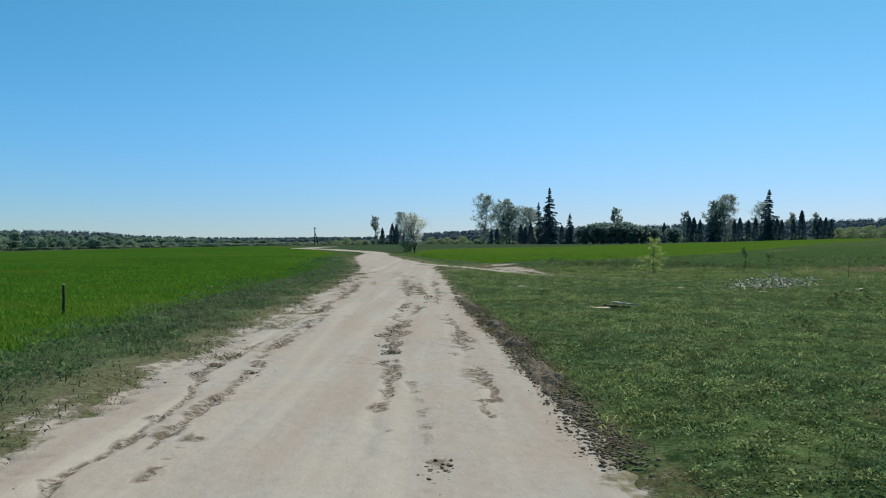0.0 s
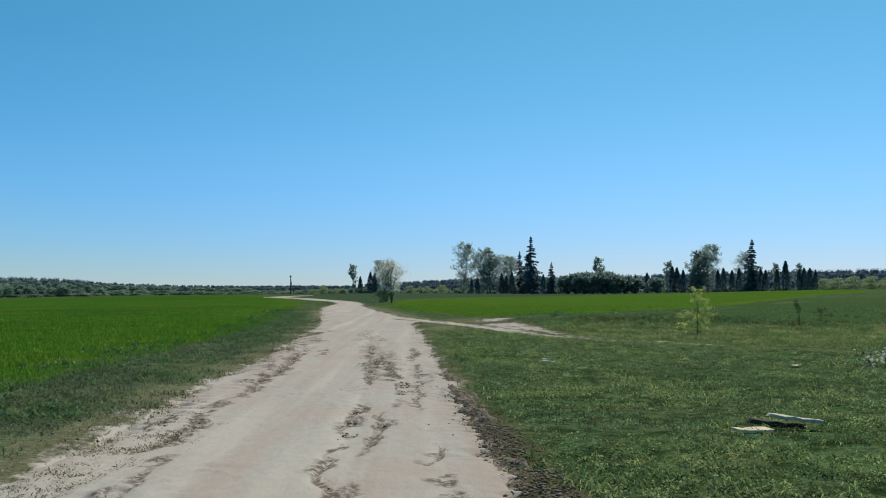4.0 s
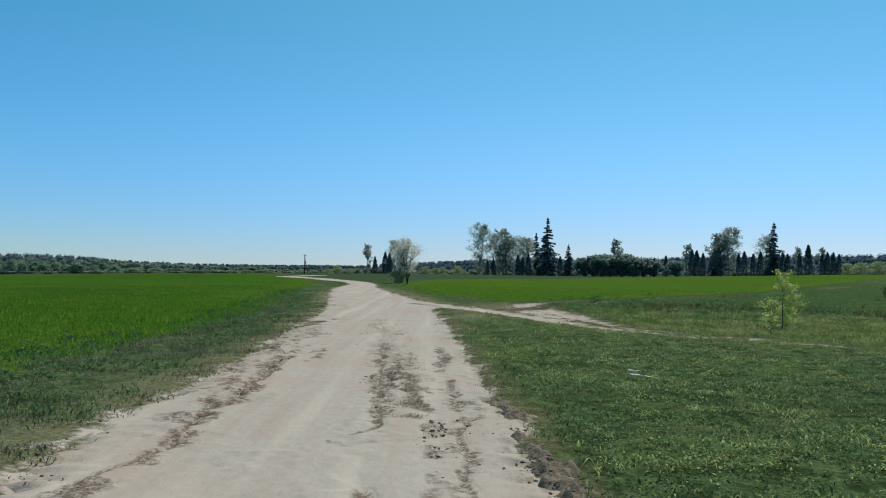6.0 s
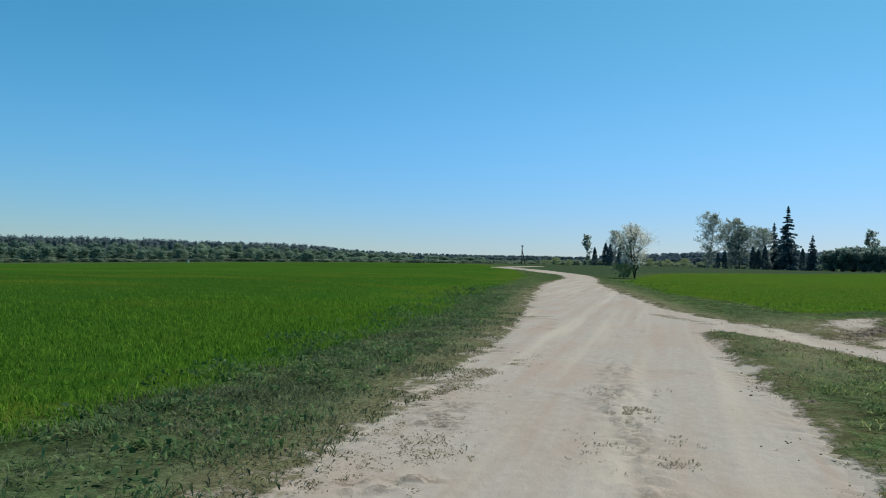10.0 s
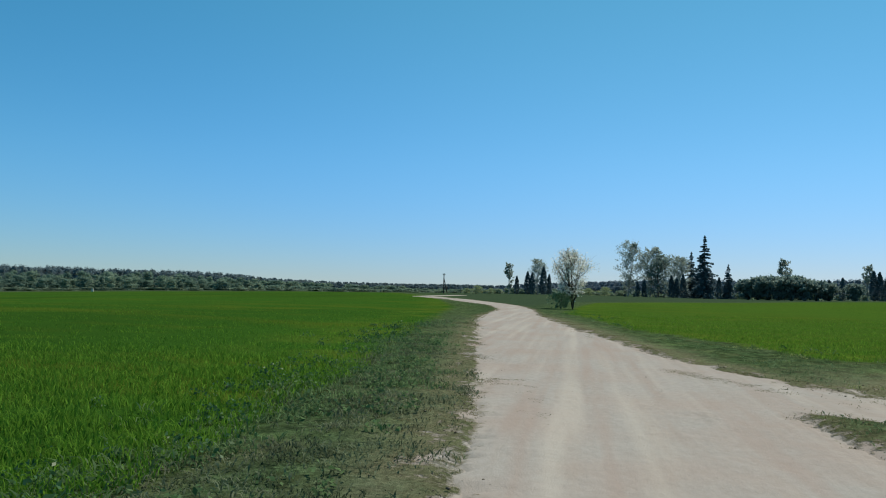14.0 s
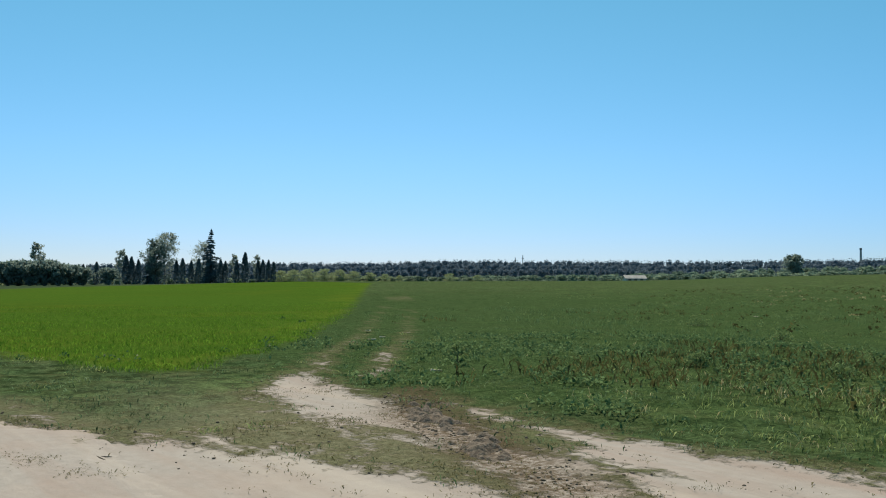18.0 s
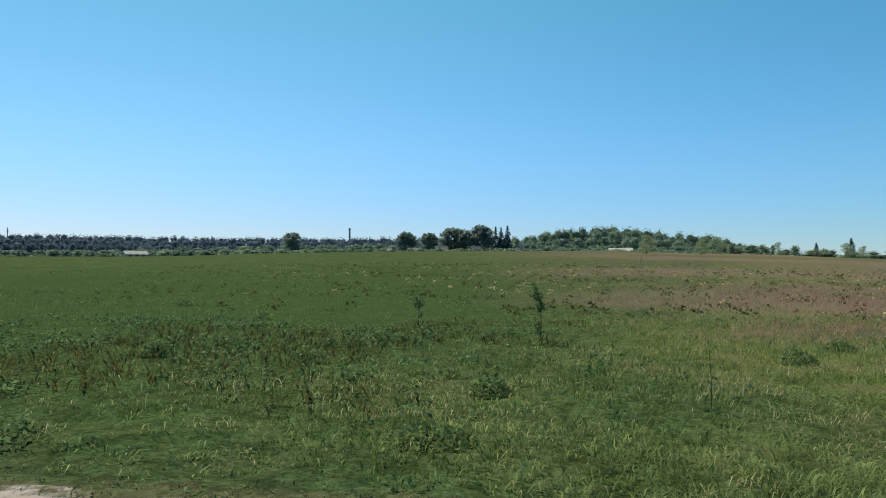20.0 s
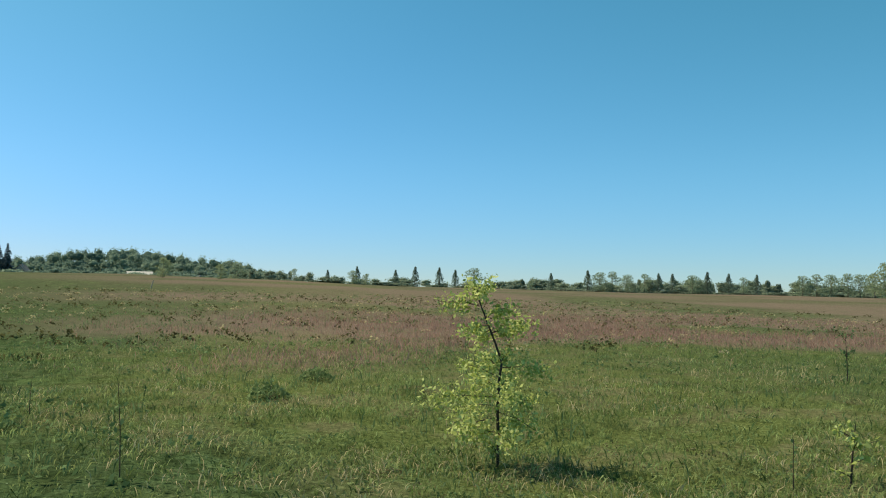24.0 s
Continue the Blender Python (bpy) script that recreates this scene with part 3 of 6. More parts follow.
def drift(x, y):
    """Soft patches of reddish dry grass on the fallow."""
    u, w = np.asarray(x, float) - 36, np.asarray(y, float) - 24
    centre = np.exp(-((u * 0.8 + w * 0.6) / 17) ** 2 - ((w * 0.8 - u * 0.6) / 26) ** 2)
    az = np.degrees(np.arctan2(x, y - 40))
    field = 0.6 * vnoise(x, y, 9, 21) + 0.4 * vnoise(x, y, 3.5, 22)
    return smooth(0.5, 0.66, field + 0.2 * centre - 0.06) * (0.35 + 0.65 * centre) * smooth(78, 97, az) * (1 - smooth(150, 165, az)) * smooth(15, 24, np.hypot(x, y - 40) + 16 * (vnoise(x, y, 6.5, 25) - 0.55))


def build_ground():
    gx, gy = graded(-8, 12, 0.2, -3500, 3500, 1.085), graded(-1, 55, 0.25, -3000, 3500, 1.085)
    X, Y = np.meshgrid(gx, gy)
    X, Y = X.ravel(), Y.ravel()
    Z = ground_z(X, Y)
    nx, ny = len(gx), len(gy)
    i = np.arange(nx * ny).reshape(ny, nx)
    faces = np.stack([i[:-1, :-1], i[:-1, 1:], i[1:, 1:], i[1:, :-1]], -1).reshape(-1, 4)
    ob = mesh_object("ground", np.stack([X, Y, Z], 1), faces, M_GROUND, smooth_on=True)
    az, r = np.degrees(np.arctan2(X, Y - 40)), np.hypot(X, Y - 40)
    fallow = smooth(70, 88, az) * (1 - smooth(150, 165, az))
    dry = np.clip(fallow * drift(X, Y) * 0.85 + 0.75 * fallow * smooth(20, 42, r + 18 * (vnoise(X, Y, 8, 26) - 0.5)) * (0.25 + 0.75 * smooth(0.3, 0.65, vnoise(X, Y * 0.8, 12, 23))) + 0.1 * smooth(60, 80, az) * smooth(40, 120, r) * (1 - smooth(150, 165, az)), 0, 0.85)
    fresh = smooth(4.5, 8, X) * (1 - smooth(36, 45, Y + 7 * (vnoise(X, Y, 4.5, 27) - 0.5))) * smooth(12, 24, Y) * (1 - smooth(118, 142, az)) * (1 - 0.6 * smooth(25, 50, X)) * (0.7 + 0.3 * vnoise(X, Y, 3, 24))
    rank = smooth(39, 50, Y + 7 * (vnoise(X, Y, 4.5, 27) - 0.5)) * smooth(3.5, 6, X) * (1 - smooth(60, 110, r))
    rank = np.maximum(rank, 0.7 * smooth(5, 9, X) * (1 - smooth(30, 36, Y)) * smooth(8, 14, Y) * (1 - smooth(40, 60, X)) * smooth(0.35, 0.6, vnoise(X, Y, 5, 29)))
    verge = smooth(-0.2, 0.6, -crop_signed(X, Y)) * (X < np.interp(Y, ROAD_Y, ROAD_L)) * (1 - smooth(70, 100, Y)) * 0.45
    plough = smooth(-14, -8, az) * (1 - smooth(14, 22, az)) * smooth(66, 80, Y) * (1 - smooth(-6, 1, crop_signed(X, Y)))
    plough = np.maximum(plough, smooth(400, 440, r) * 0.8)
    mud = np.maximum(smooth(-0.5, 0.1, line_signed(X, Y, [(2.25, 44.3, 0.15), (2.6, 45.2, 0.2), (3.05, 46.4, 0.25), (3.65, 47.8, 0.3), (4.8, 49.5, 0.15)])),
                     smooth(-0.35, 0.0, line_signed(X, Y, [(1.13, 5.8, 0.0), (1.09, 7.5, 0.1), (1.03, 10.4, 0.15), (0.96, 12.3, 0.15), (0.78, 15.0, 0.12), (0.52, 18.6, 0.05), (0.36, 21.0, -0.2)])))
    for name, values in (("sand", sand_signed(X, Y)), ("crop", np.clip(crop_signed(X, Y), -5, 5)), ("dry", dry), ("plough", plough), ("mud", mud), ("fresh", fresh), ("rank", rank), ("verge", verge), ("lean", smooth(-6, 2, X) * smooth(44, 52, Y)), ("worn", worn(X, Y) * (crop_signed(X, Y) < 0.3))):
        ob.data.attributes.new(name, "FLOAT", "POINT").data.foreach_set("value", values.astype(np.float32))
    return tagged(ob, "gently rolling meadow and young cereal fields in May", "ground", kind="structure")


build_ground()


# ---- road: sandy way with ruts ----
RUTS = [  # x, y along each rut; reach, depth, raggedness
    ([(-1.7, 0), (-1.95, 5), (-2.12, 8), (-2.25, 13), (-2.15, 18), (-2.35, 21), (-2.8, 27), (-3.05, 31)], 0.13, 0.05, 51),
    ([(-2.0, 0), (-2.3, 6.5), (-2.5, 9), (-2.55, 14), (-2.6, 20), (-3.0, 28)], 0.1, 0.035, 52),
    ([(0.05, 0), (-0.02, 5), (-0.3, 8.2), (-0.6, 10.4), (-0.8, 13), (-0.85, 18.7), (-1.0, 22.7), (-1.25, 30)], 0.13, 0.05, 53),
    ([(-0.3, 2), (-0.5, 7.6), (-0.78, 11.8), (-0.45, 19.1), (-0.42, 21.2), (-0.9, 26)], 0.09, 0.035, 54),
    ([(0.5, 0), (0.35, 8), (0.05, 16), (-0.15, 22), (-0.4, 30)], 0.16, 0.02, 55)]


# crumbled lips of the ruts, left of the crown and along its middle
LEFT_LIPS = [[(-1.77, 4.8), (-1.78, 6.1)], [(-2.27, 6.75), (-1.96, 6.55)], [(-1.95, 7.2), (-2.05, 8.5), (-2.12, 9.8)], [(-2.64, 9.0), (-2.57, 10.9)], [(-2.15, 11.2), (-2.33, 13.5), (-2.3, 16.0)], [(-2.93, 17.3), (-2.8, 18.6)], [(-2.33, 16.5), (-2.48, 18.5), (-2.53, 19.5)], [(-2.45, 20.0), (-2.46, 22.2), (-2.5, 24.2)], [(-2.65, 25.3), (-2.8, 27.4)], [(-2.24, 26.8), (-2.32, 29.1)]]
MIDDLE_LIPS = [[(0.0, 4.6), (-0.04, 5.6), (-0.33, 8.6)], [(-0.5, 9.4), (-0.58, 10.3), (-0.88, 12.6), (-0.8, 13.6), (-0.58, 15.0)], [(-0.67, 12.2), (-0.6, 10.4)], [(-0.77, 17.0), (-0.8, 18.9)], [(-0.39, 17.6), (-0.4, 21.9)], [(-0.95, 22.3), (-0.9, 24.6), (-0.93, 26.3)], [(-0.49, 22.6), (-0.54, 24.1)], [(-1.09, 23.7), (-1.2, 25.3)]]
SHOULDER_HEAPS = [[(-3.2, 28.9), (-2.6, 29.45)], [(-3.15, 27.8), (-2.55, 28.2)], [(-3.2, 31.1), (-2.8, 31.3)]]


def rut_depth(x, y):
    """Wheel ruts with crumbled lips, churned patches, and how dark the opened sand and the shade painted in its cracks
    are.
    """
    z, soil_shade = np.zeros(np.shape(x)), np.zeros(np.shape(x))
    wob = 0.26 * (vnoise(x, y, 1.3, 31) - 0.5) + 0.16 * (vnoise(x, y, 0.45, 30) - 0.5) + 0.07 * (vnoise(x, y, 0.16, 29) - 0.5)
    fine = 0.55 * vnoise(x, y, 0.11, 37) + 0.45 * vnoise(x, y, 0.075, 36)
    lump = smooth(0.42, 0.72, fine)
    for pts, wide, deep, seed in RUTS:
        py, px = [p[1] for p in pts], [p[0] for p in pts]
        u = x - np.interp(y, py, px) - wob
        live = smooth(0.36, 0.5, vnoise(x * 0.3, y * 0.55, 1.2, seed)) * (1 - smooth(py[-1] - 3, py[-1] + 1, y))
        step = smooth(-0.25 * wide, 0.25 * wide, u)
        g = np.exp(-((u / (0.8 * wide)) ** 2))
        lip = np.exp(-((np.abs(u) / (0.95 * wide)) ** 2)) * smooth(0.4, 0.6, 0.6 * vnoise(x, y * 0.4, 0.26, seed + 7) + 0.4 * vnoise(x, y, 0.1, seed + 8))
        crack = np.exp(-((u / 0.045) ** 2)) * smooth(0.3, 0.5, vnoise(x, y, 0.9, seed + 5))
        z += 0.6 * live * (-0.5 * deep * g + lip * (0.026 * lump - 0.006) + 0.018 * step * np.exp(-((u / 0.4) ** 2)) - 0.04 * crack)
        # lips as dark crumbled soil; cracks darkened in colour for the shade inside
        soil_shade += live * (1.15 * lip * smooth(0.3, 0.55, vnoise(x, y, 0.33, seed + 9)) + 1.0 * crack)
    # crumbled lips and heaps: short broken rows of lumps
    crumbs = smooth(0.38, 0.6, 0.5 * vnoise(x, y, 0.13, 44) + 0.5 * vnoise(x, y, 0.3, 45))
    for lines, reach, tall in ((LEFT_LIPS, 0.1, 0.035), (MIDDLE_LIPS, 0.085, 0.03), (SHOULDER_HEAPS, 0.24, 0.05)):
        for line in lines:
            far = -line_signed(x, y, [(px, py, 0.0) for px, py in line]) + 0.12 * (vnoise(x, y, 0.4, 46) - 0.5)
            g = np.exp(-((far / reach) ** 2)) * crumbs
            z += g * (tall * lump - 0.012)
            soil_shade += (1.0 if reach == 0.1 else 0.65) * g
    # long shallow wheel grooves and soft bumps
    z += 0.02 * (vnoise(x * 1.0, y * 0.12, 0.45, 40) - 0.5) + 0.025 * (vnoise(x, y, 1.9, 38) - 0.5) + 0.008 * (vnoise(x, y, 0.28, 39) - 0.5)
    # thin dry crown between the wheels, churned left shoulder, scattered crumbled spots
    crown = np.exp(-(((x + 1.05 + 0.088 * (y - 27.5)) / 0.26) ** 2)) * smooth(22, 26, y) * (1 - smooth(37, 40, y))
    churn = np.exp(-(((x + 3.05 + 0.03 * (y - 28)) / 0.4) ** 2)) * smooth(15, 25, y) * (1 - smooth(33, 37, y)) * smooth(0.35, 0.6, vnoise(x, y, 1.2, 35))
    spots = smooth(0.66, 0.76, vnoise(x, y * 0.6, 0.55, 33)) * smooth(0.45, 0.6, vnoise(x, y, 3.1, 34)) * (1 - smooth(47, 52, y))
    z += (0.04 * crown + 0.022 * churn + 0.012 * spots) * lump
    broken = smooth(0.38, 0.56, 0.6 * vnoise(x, y * 0.45, 0.24, 32) + 0.4 * vnoise(x, y, 0.1, 28))
    soil_shade += (0.45 * crown + 0.6 * churn + 0.3 * spots) * broken
    return z, np.clip(soil_shade, 0, 1)


def build_road():
    ys = np.concatenate([np.arange(-6, 2, 0.2), np.arange(2, 24, 0.038), np.arange(24, 40, 0.055), np.arange(40, 52, 0.08), graded(52, 56, 0.12, 51.99, 290, 1.04)[1:]])
    us = np.linspace(0, 1, 140)
    left, right = np.interp(ys, ROAD_Y, ROAD_L) - 0.7, np.interp(ys, ROAD_Y, ROAD_R) + 0.6
    X = left[:, None] + (right - left)[:, None] * us[None]
    Y = np.repeat(ys[:, None], len(us), 1)
    X, Y = X.ravel(), Y.ravel()
    z, soil_shade = rut_depth(X, Y)
    s = road_signed(X, Y)
    fork = smooth(0.0, 0.35, np.maximum(line_signed(X, Y, TRACK_IN), line_signed(X, Y, TRACK_LINK)))
    ragged = s + 0.5 * (vnoise(X, Y, 0.9, 41) - 0.5) + 0.4 * (vnoise(X, Y * 2, 0.2, 42) - 0.5)
    z = land(X, Y) + z * smooth(-0.1, 0.3, s) - 0.02 - (0.16 - 0.11 * fork) * (1 - smooth(-0.6, 0.3, ragged))
    i = np.arange(len(ys) * len(us)).reshape(len(ys), len(us))
    faces = np.stack([i[:-1, :-1], i[:-1, 1:], i[1:, 1:], i[1:, :-1]], -1).reshape(-1, 4)
    ob = mesh_object("road", np.stack([X, Y, z], 1), faces, M_SAND, smooth_on=True)
    ob.data.attributes.new("rut", "FLOAT", "POINT").data.foreach_set("value", soil_shade.astype(np.float32))
    ob.data.attributes.new("edge", "FLOAT", "POINT").data.foreach_set("value", sand_signed(X, Y).astype(np.float32))
    return tagged(ob, "pale dry sandy dirt road with wheel ruts", "road", kind="structure")


build_road()


def churned_strip(points, half, high, seed, label, cell=0.02, ends=1.6):
    """Dug-up soil along a line: ridged crumbs in relief that sink into the ground at both sides."""
    pts = np.array(points, float)
    along = np.concatenate([[0], np.cumsum(np.hypot(*np.diff(pts, axis=0).T))])
    s = np.arange(0, along[-1], cell)
    u = np.linspace(-1, 1, int(2 * half / cell))
    cx, cy = np.interp(s, along, pts[:, 0]), np.interp(s, along, pts[:, 1])
    tx, ty = np.gradient(cx), np.gradient(cy)
    ln = np.hypot(tx, ty)
    X = (cx[:, None] + (ty / ln)[:, None] * u[None] * half).ravel()
    Y = (cy[:, None] - (tx / ln)[:, None] * u[None] * half).ravel()
    U, S = np.tile(u, len(s)), np.repeat(s, len(u))
    env = smooth(0.1, 0.8, 1 - np.abs(U) + 0.7 * (vnoise(X, Y, 0.2, seed) - 0.5)) * smooth(0, ends, np.minimum(S, along[-1] - S) + 0.5 * (vnoise(X, Y, 0.3, seed + 5) - 0.5))
    env *= 0.2 + 0.8 * smooth(0.3, 0.6, 0.6 * vnoise(X, Y, 0.6, seed + 1) + 0.4 * vnoise(X, Y, 0.15, seed + 6))
    lump = smooth(0.3, 0.72, 0.4 * vnoise(X, Y, 0.1, seed + 2) + 0.45 * vnoise(X, Y, 0.05, seed + 3) + 0.15 * vnoise(X, Y, 0.4, seed + 4))
    z = np.where(road_signed(X, Y) > 0, land(X, Y) - 0.02 + rut_depth(X, Y)[0], ground_z(X, Y)) + env * high * (0.25 + lump) - 0.07 * (1 - env)
    i = np.arange(len(s) * len(u)).reshape(len(s), len(u))
    faces = np.stack([i[:-1, :-1], i[1:, :-1], i[1:, 1:], i[:-1, 1:]], -1).reshape(-1, 4)
    ob = mesh_object("churned_soil", np.stack([X, Y, z], 1), faces, M_EARTH)
    return tagged(ob, label, "soil", kind="structure")


churned_strip([(1.13, 5.8), (1.09, 7.5), (1.03, 10.4), (0.96, 12.3), (0.78, 15.0), (0.56, 18.6), (0.44, 21.0), (0.36, 24.0)], 0.25, 0.06, 141, "ridge of dark dug-up soil along the road edge")
churned_strip([(2.1, 43.9), (2.3, 44.5), (2.6, 45.2), (3.05, 46.4), (3.65, 47.8), (4.4, 49.0), (5.0, 49.8)], 0.42, 0.055, 151, "churned dark soil in the wheel track")
churned_strip([(0.0, 34.8), (0.1, 35.4), (0.14, 36.0), (0.2, 36.6)], 0.22, 0.1, 161, "small heap of dark soil at the road edge")

# ---- trees ----
def spruce(h, seed, name="spruce", label="dark green spruce with drooping tiers of branches"):
    r = np.random.default_rng(seed)
    root = thing(name, 0, 0, 0)
    pts = [(0.1 * math.sin(i), 0.08 * math.cos(2 * i), h * i / 8) for i in range(9)]
    cloud, limbs = [], []
    z = h * 0.07
    while z < h * 0.98:
        k = 1 - z / h
        reach = h * 0.27 * k ** 0.9 + 0.05
        for _ in range(int(5 + 5 * k)):
            a, ln = r.random() * 6.283, reach * (0.5 + 0.65 * r.random())
            tip = np.array([math.cos(a) * ln, math.sin(a) * ln, z - ln * (0.32 - 0.25 * (1 - k))])
            base = np.array([0, 0, z])
            limbs.append(tube([base, base * 0.5 + tip * 0.5 + (0, 0, 0.04 * ln), tip], [0.05, 0.035, 0.015], 3))
            n = int(14 + 40 * ln / (h * 0.2))
            s = r.random(n) ** 0.7
            p = base + (tip - base) * s[:, None]
            p += r.normal(size=(n, 3)) * np.array([0.07, 0.07, 0.05]) * ln + np.array([0, 0, -0.06 * ln])
            cloud.append(p)
        z += h * 0.035 * (0.7 + 0.6 * r.random())
    cloud.append(np.array([[0, 0, h * (0.93 + 0.007 * i)] for i in range(11)]) + r.normal(size=(11, 3)) * 0.05)
    mesh_object("trunk", *join([tube(pts, [h * 0.017 * (1 - i / 8.3) for i in range(9)])] + limbs), M_BARK, root)
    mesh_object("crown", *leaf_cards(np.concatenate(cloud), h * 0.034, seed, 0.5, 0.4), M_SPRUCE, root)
    return tagged(root, label, "tree")


def thuja(h, seed):
    r = np.random.default_rng(seed)
    root = thing("thuja", 0, 0, 0)
    mesh_object("trunk", *tube([(0, 0, 0), (0, 0, h * 0.5), (0, 0, h * 0.95)], [0.09, 0.06, 0.02], 5), M_BARK, root)
    n = 900
    z = r.random(n) ** 0.85
    prof = np.minimum(1, 4.0 * z + 0.55) * (1 - z ** 2.6) ** 0.8
    a, q = r.random(n) * 6.283, np.sqrt(0.35 + 0.65 * r.random(n))
    rad = h * 0.14 * prof * q * (1 + 0.2 * np.sin(3 * a + 5 * z + seed))
    p = np.stack([rad * np.cos(a), rad * np.sin(a), h * (0.03 + 0.97 * z)], 1)
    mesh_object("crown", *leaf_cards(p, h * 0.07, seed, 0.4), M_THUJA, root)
    return tagged(root, "dark columnar thuja in the graveyard", "tree", "graveyard thujas")


def leafy(name, h, wide, seed, leaf, label, bark=M_BARK, crown_from=0.25, limbs=16, per_limb=60, leaf_size=0.35, upright=0.55, trunk=0.018, stems=1, blossom=None, kind="tree"):
    """Broad-leaved tree: a bent trunk, forking limbs and leaf clumps along the twigs."""
    r = np.random.default_rng(seed)
    root = thing(name, 0, 0, 0)
    wood, cloud = [], []
    zc, rz = h * (1 + crown_from * 0.8) / 2, h * (1 - crown_from * 0.8) / 2

    def inside(p):
        return (p[..., 0] ** 2 + p[..., 1] ** 2) / (wide * 0.52) ** 2 + ((p[..., 2] - zc) / rz) ** 2

    for st in range(stems):
        lean = r.normal(size=2) * (0.05 if stems == 1 else 0.16)
        top = np.array([lean[0] * h, lean[1] * h, h * (0.95 - 0.1 * r.random() * (stems > 1))])
        axis = [top * k + np.array([r.normal() * 0.012 * h, r.normal() * 0.012 * h, 0]) * (k > 0) for k in np.linspace(0, 1, 7)]
        wood.append(tube(axis, [h * trunk * (1.05 - k) / stems ** 0.5 + 0.01 for k in np.linspace(0, 1, 7)]))
        for _ in range(limbs // stems):
            k = crown_from + (0.93 - crown_from) * r.random()
            base = np.array(axis[int(k * 6)]) * (1 - (k * 6) % 1) + np.array(axis[min(6, int(k * 6) + 1)]) * ((k * 6) % 1)
            a = r.random() * 6.283
            prof = math.sin(math.pi * min(0.97, max(0.12, (k - crown_from * 0.7) / (1.02 - crown_from * 0.7)))) ** 0.75
            ln = wide * 0.5 * prof * (0.65 + 0.5 * r.random())
            d = np.array([math.cos(a), math.sin(a), upright * (0.6 + 0.8 * r.random())])
            mid = base + d * ln * 0.5 + (0, 0, -0.04 * ln)
            tip = base + d * ln * np.array([1, 1, 1.1])
            reach = 0.6 + 0.75 * r.random()
            for _ in range(6):
                if inside(tip) < reach:
                    break
                tip = base + (tip - base) * 0.82
            wood.append(tube([base, mid, tip], [h * trunk * 0.34, h * trunk * 0.2, h * trunk * 0.07], 4))
            for _ in range(4):
                s = 0.35 + 0.65 * r.random()
                b2 = base + (tip - base) * s
                t2 = b2 + r.normal(size=3) * np.array([0.3, 0.3, 0.25]) * ln + (0, 0, 0.12 * ln)
                wood.append(tube([b2, t2], [h * trunk * 0.12, h * trunk * 0.04], 3))
                n = per_limb // 4
                q = r.random(n)[:, None]
                cloud.append(b2 + (t2 - b2) * q + r.normal(size=(n, 3)) * 0.09 * ln)
            cloud.append(tip + r.normal(size=(max(4, per_limb // 5), 3)) * 0.1 * ln)
    mesh_object("trunk", *join(wood), bark, root)
    cloud = np.concatenate(cloud)
    cloud = cloud[(cloud[:, 2] > 0.02 * h) & (inside(cloud) < 0.9 + 0.5 * r.random(len(cloud)))]
    if blossom:
        pick = r.random(len(cloud)) < 0.84
        mesh_object("blossom", *leaf_cards(cloud[pick], leaf_size, seed + 1), blossom, root, "white spring blossom")
        cloud = cloud[~pick]
    mesh_object("crown", *leaf_cards(cloud, leaf_size, seed), leaf, root)
    return tagged(root, label, kind)


def bushy(name, h, wide, seed, leaf, label, cone=False, leaf_size=0.3, sprays=150, lobes=9, kind="tree"):
    """Young tree or bush in leaf to the ground: a short trunk with limbs and a crown of ragged lobes."""
    r = np.random.default_rng(seed)
    root = thing(name, 0, 0, 0)
    cloud, limbs = [], [tube([(0, 0, 0), (0.02 * h, 0, 0.5 * h), (0, 0.01 * h, 0.93 * h)], [0.018 * h, 0.012 * h, 0.004 * h])]
    for k in range(lobes):
        up = (k + 0.6) / lobes
        swell = (1.05 - up) ** 0.8 if cone else 0.4 + 0.65 * math.sin(math.pi * min(0.22 + 0.7 * up, 0.95))
        a, off = r.random() * 6.283, (0.1 if cone else 0.24) * wide * swell * (0.4 + 0.8 * r.random()) * (up < 0.85)
        mid = np.array([off * math.cos(a), off * math.sin(a), h * (0.06 + 0.86 * up)])
        size = np.array([0.36 * wide * swell, 0.36 * wide * swell, 0.85 * h / lobes]) * (0.75 + 0.5 * r.random())
        q = r.normal(size=(sprays, 3))
        q /= np.linalg.norm(q, axis=1, keepdims=True)
        p = mid + q * size * (0.5 + 0.65 * r.random((sprays, 1)) ** 0.7)
        cloud.append(p)
        for i in range(4):
            limbs.append(tube([(0, 0, max(0.05 * h, mid[2] - 0.1 * h)), tuple(p[i])], [0.006 * h, 0.002 * h], 3))
    cloud = np.concatenate(cloud)
    cloud = cloud[(cloud[:, 2] > 0.02 * h) & (cloud[:, 2] < h)]
    mesh_object("trunk", *join(limbs), M_BARK, root)
    mesh_object("crown", *leaf_cards(cloud, leaf_size, seed), leaf, root)
    return tagged(root, label, kind)


EYE0 = (-2.2, 30.4)


def bearing(az, dist):
    return EYE0[0] + dist * math.sin(radians(az)), EYE0[1] + dist * math.cos(radians(az))


# places on the plan: x, y and the height of the top
SPRUCE_A = [(57.1, 451.2, 30.0), (166.4, 428.4, 28.0)]
SPRUCE_B = [(53.0, 466.9, 22.6), (67.9, 449.6, 16.3), (141.4, 438.4, 22.8)]
BIRCH_A = [(21.9, 459.7, 28.1), (42.2, 468.1, 21.8), (164.1, 434.9, 22.8)]
BIRCH_B = [(32.5, 459.0, 25.8), (146.6, 436.5, 27.4), (46.2, 452.6, 20.7), (-20.9, 419.9, 16.8)]
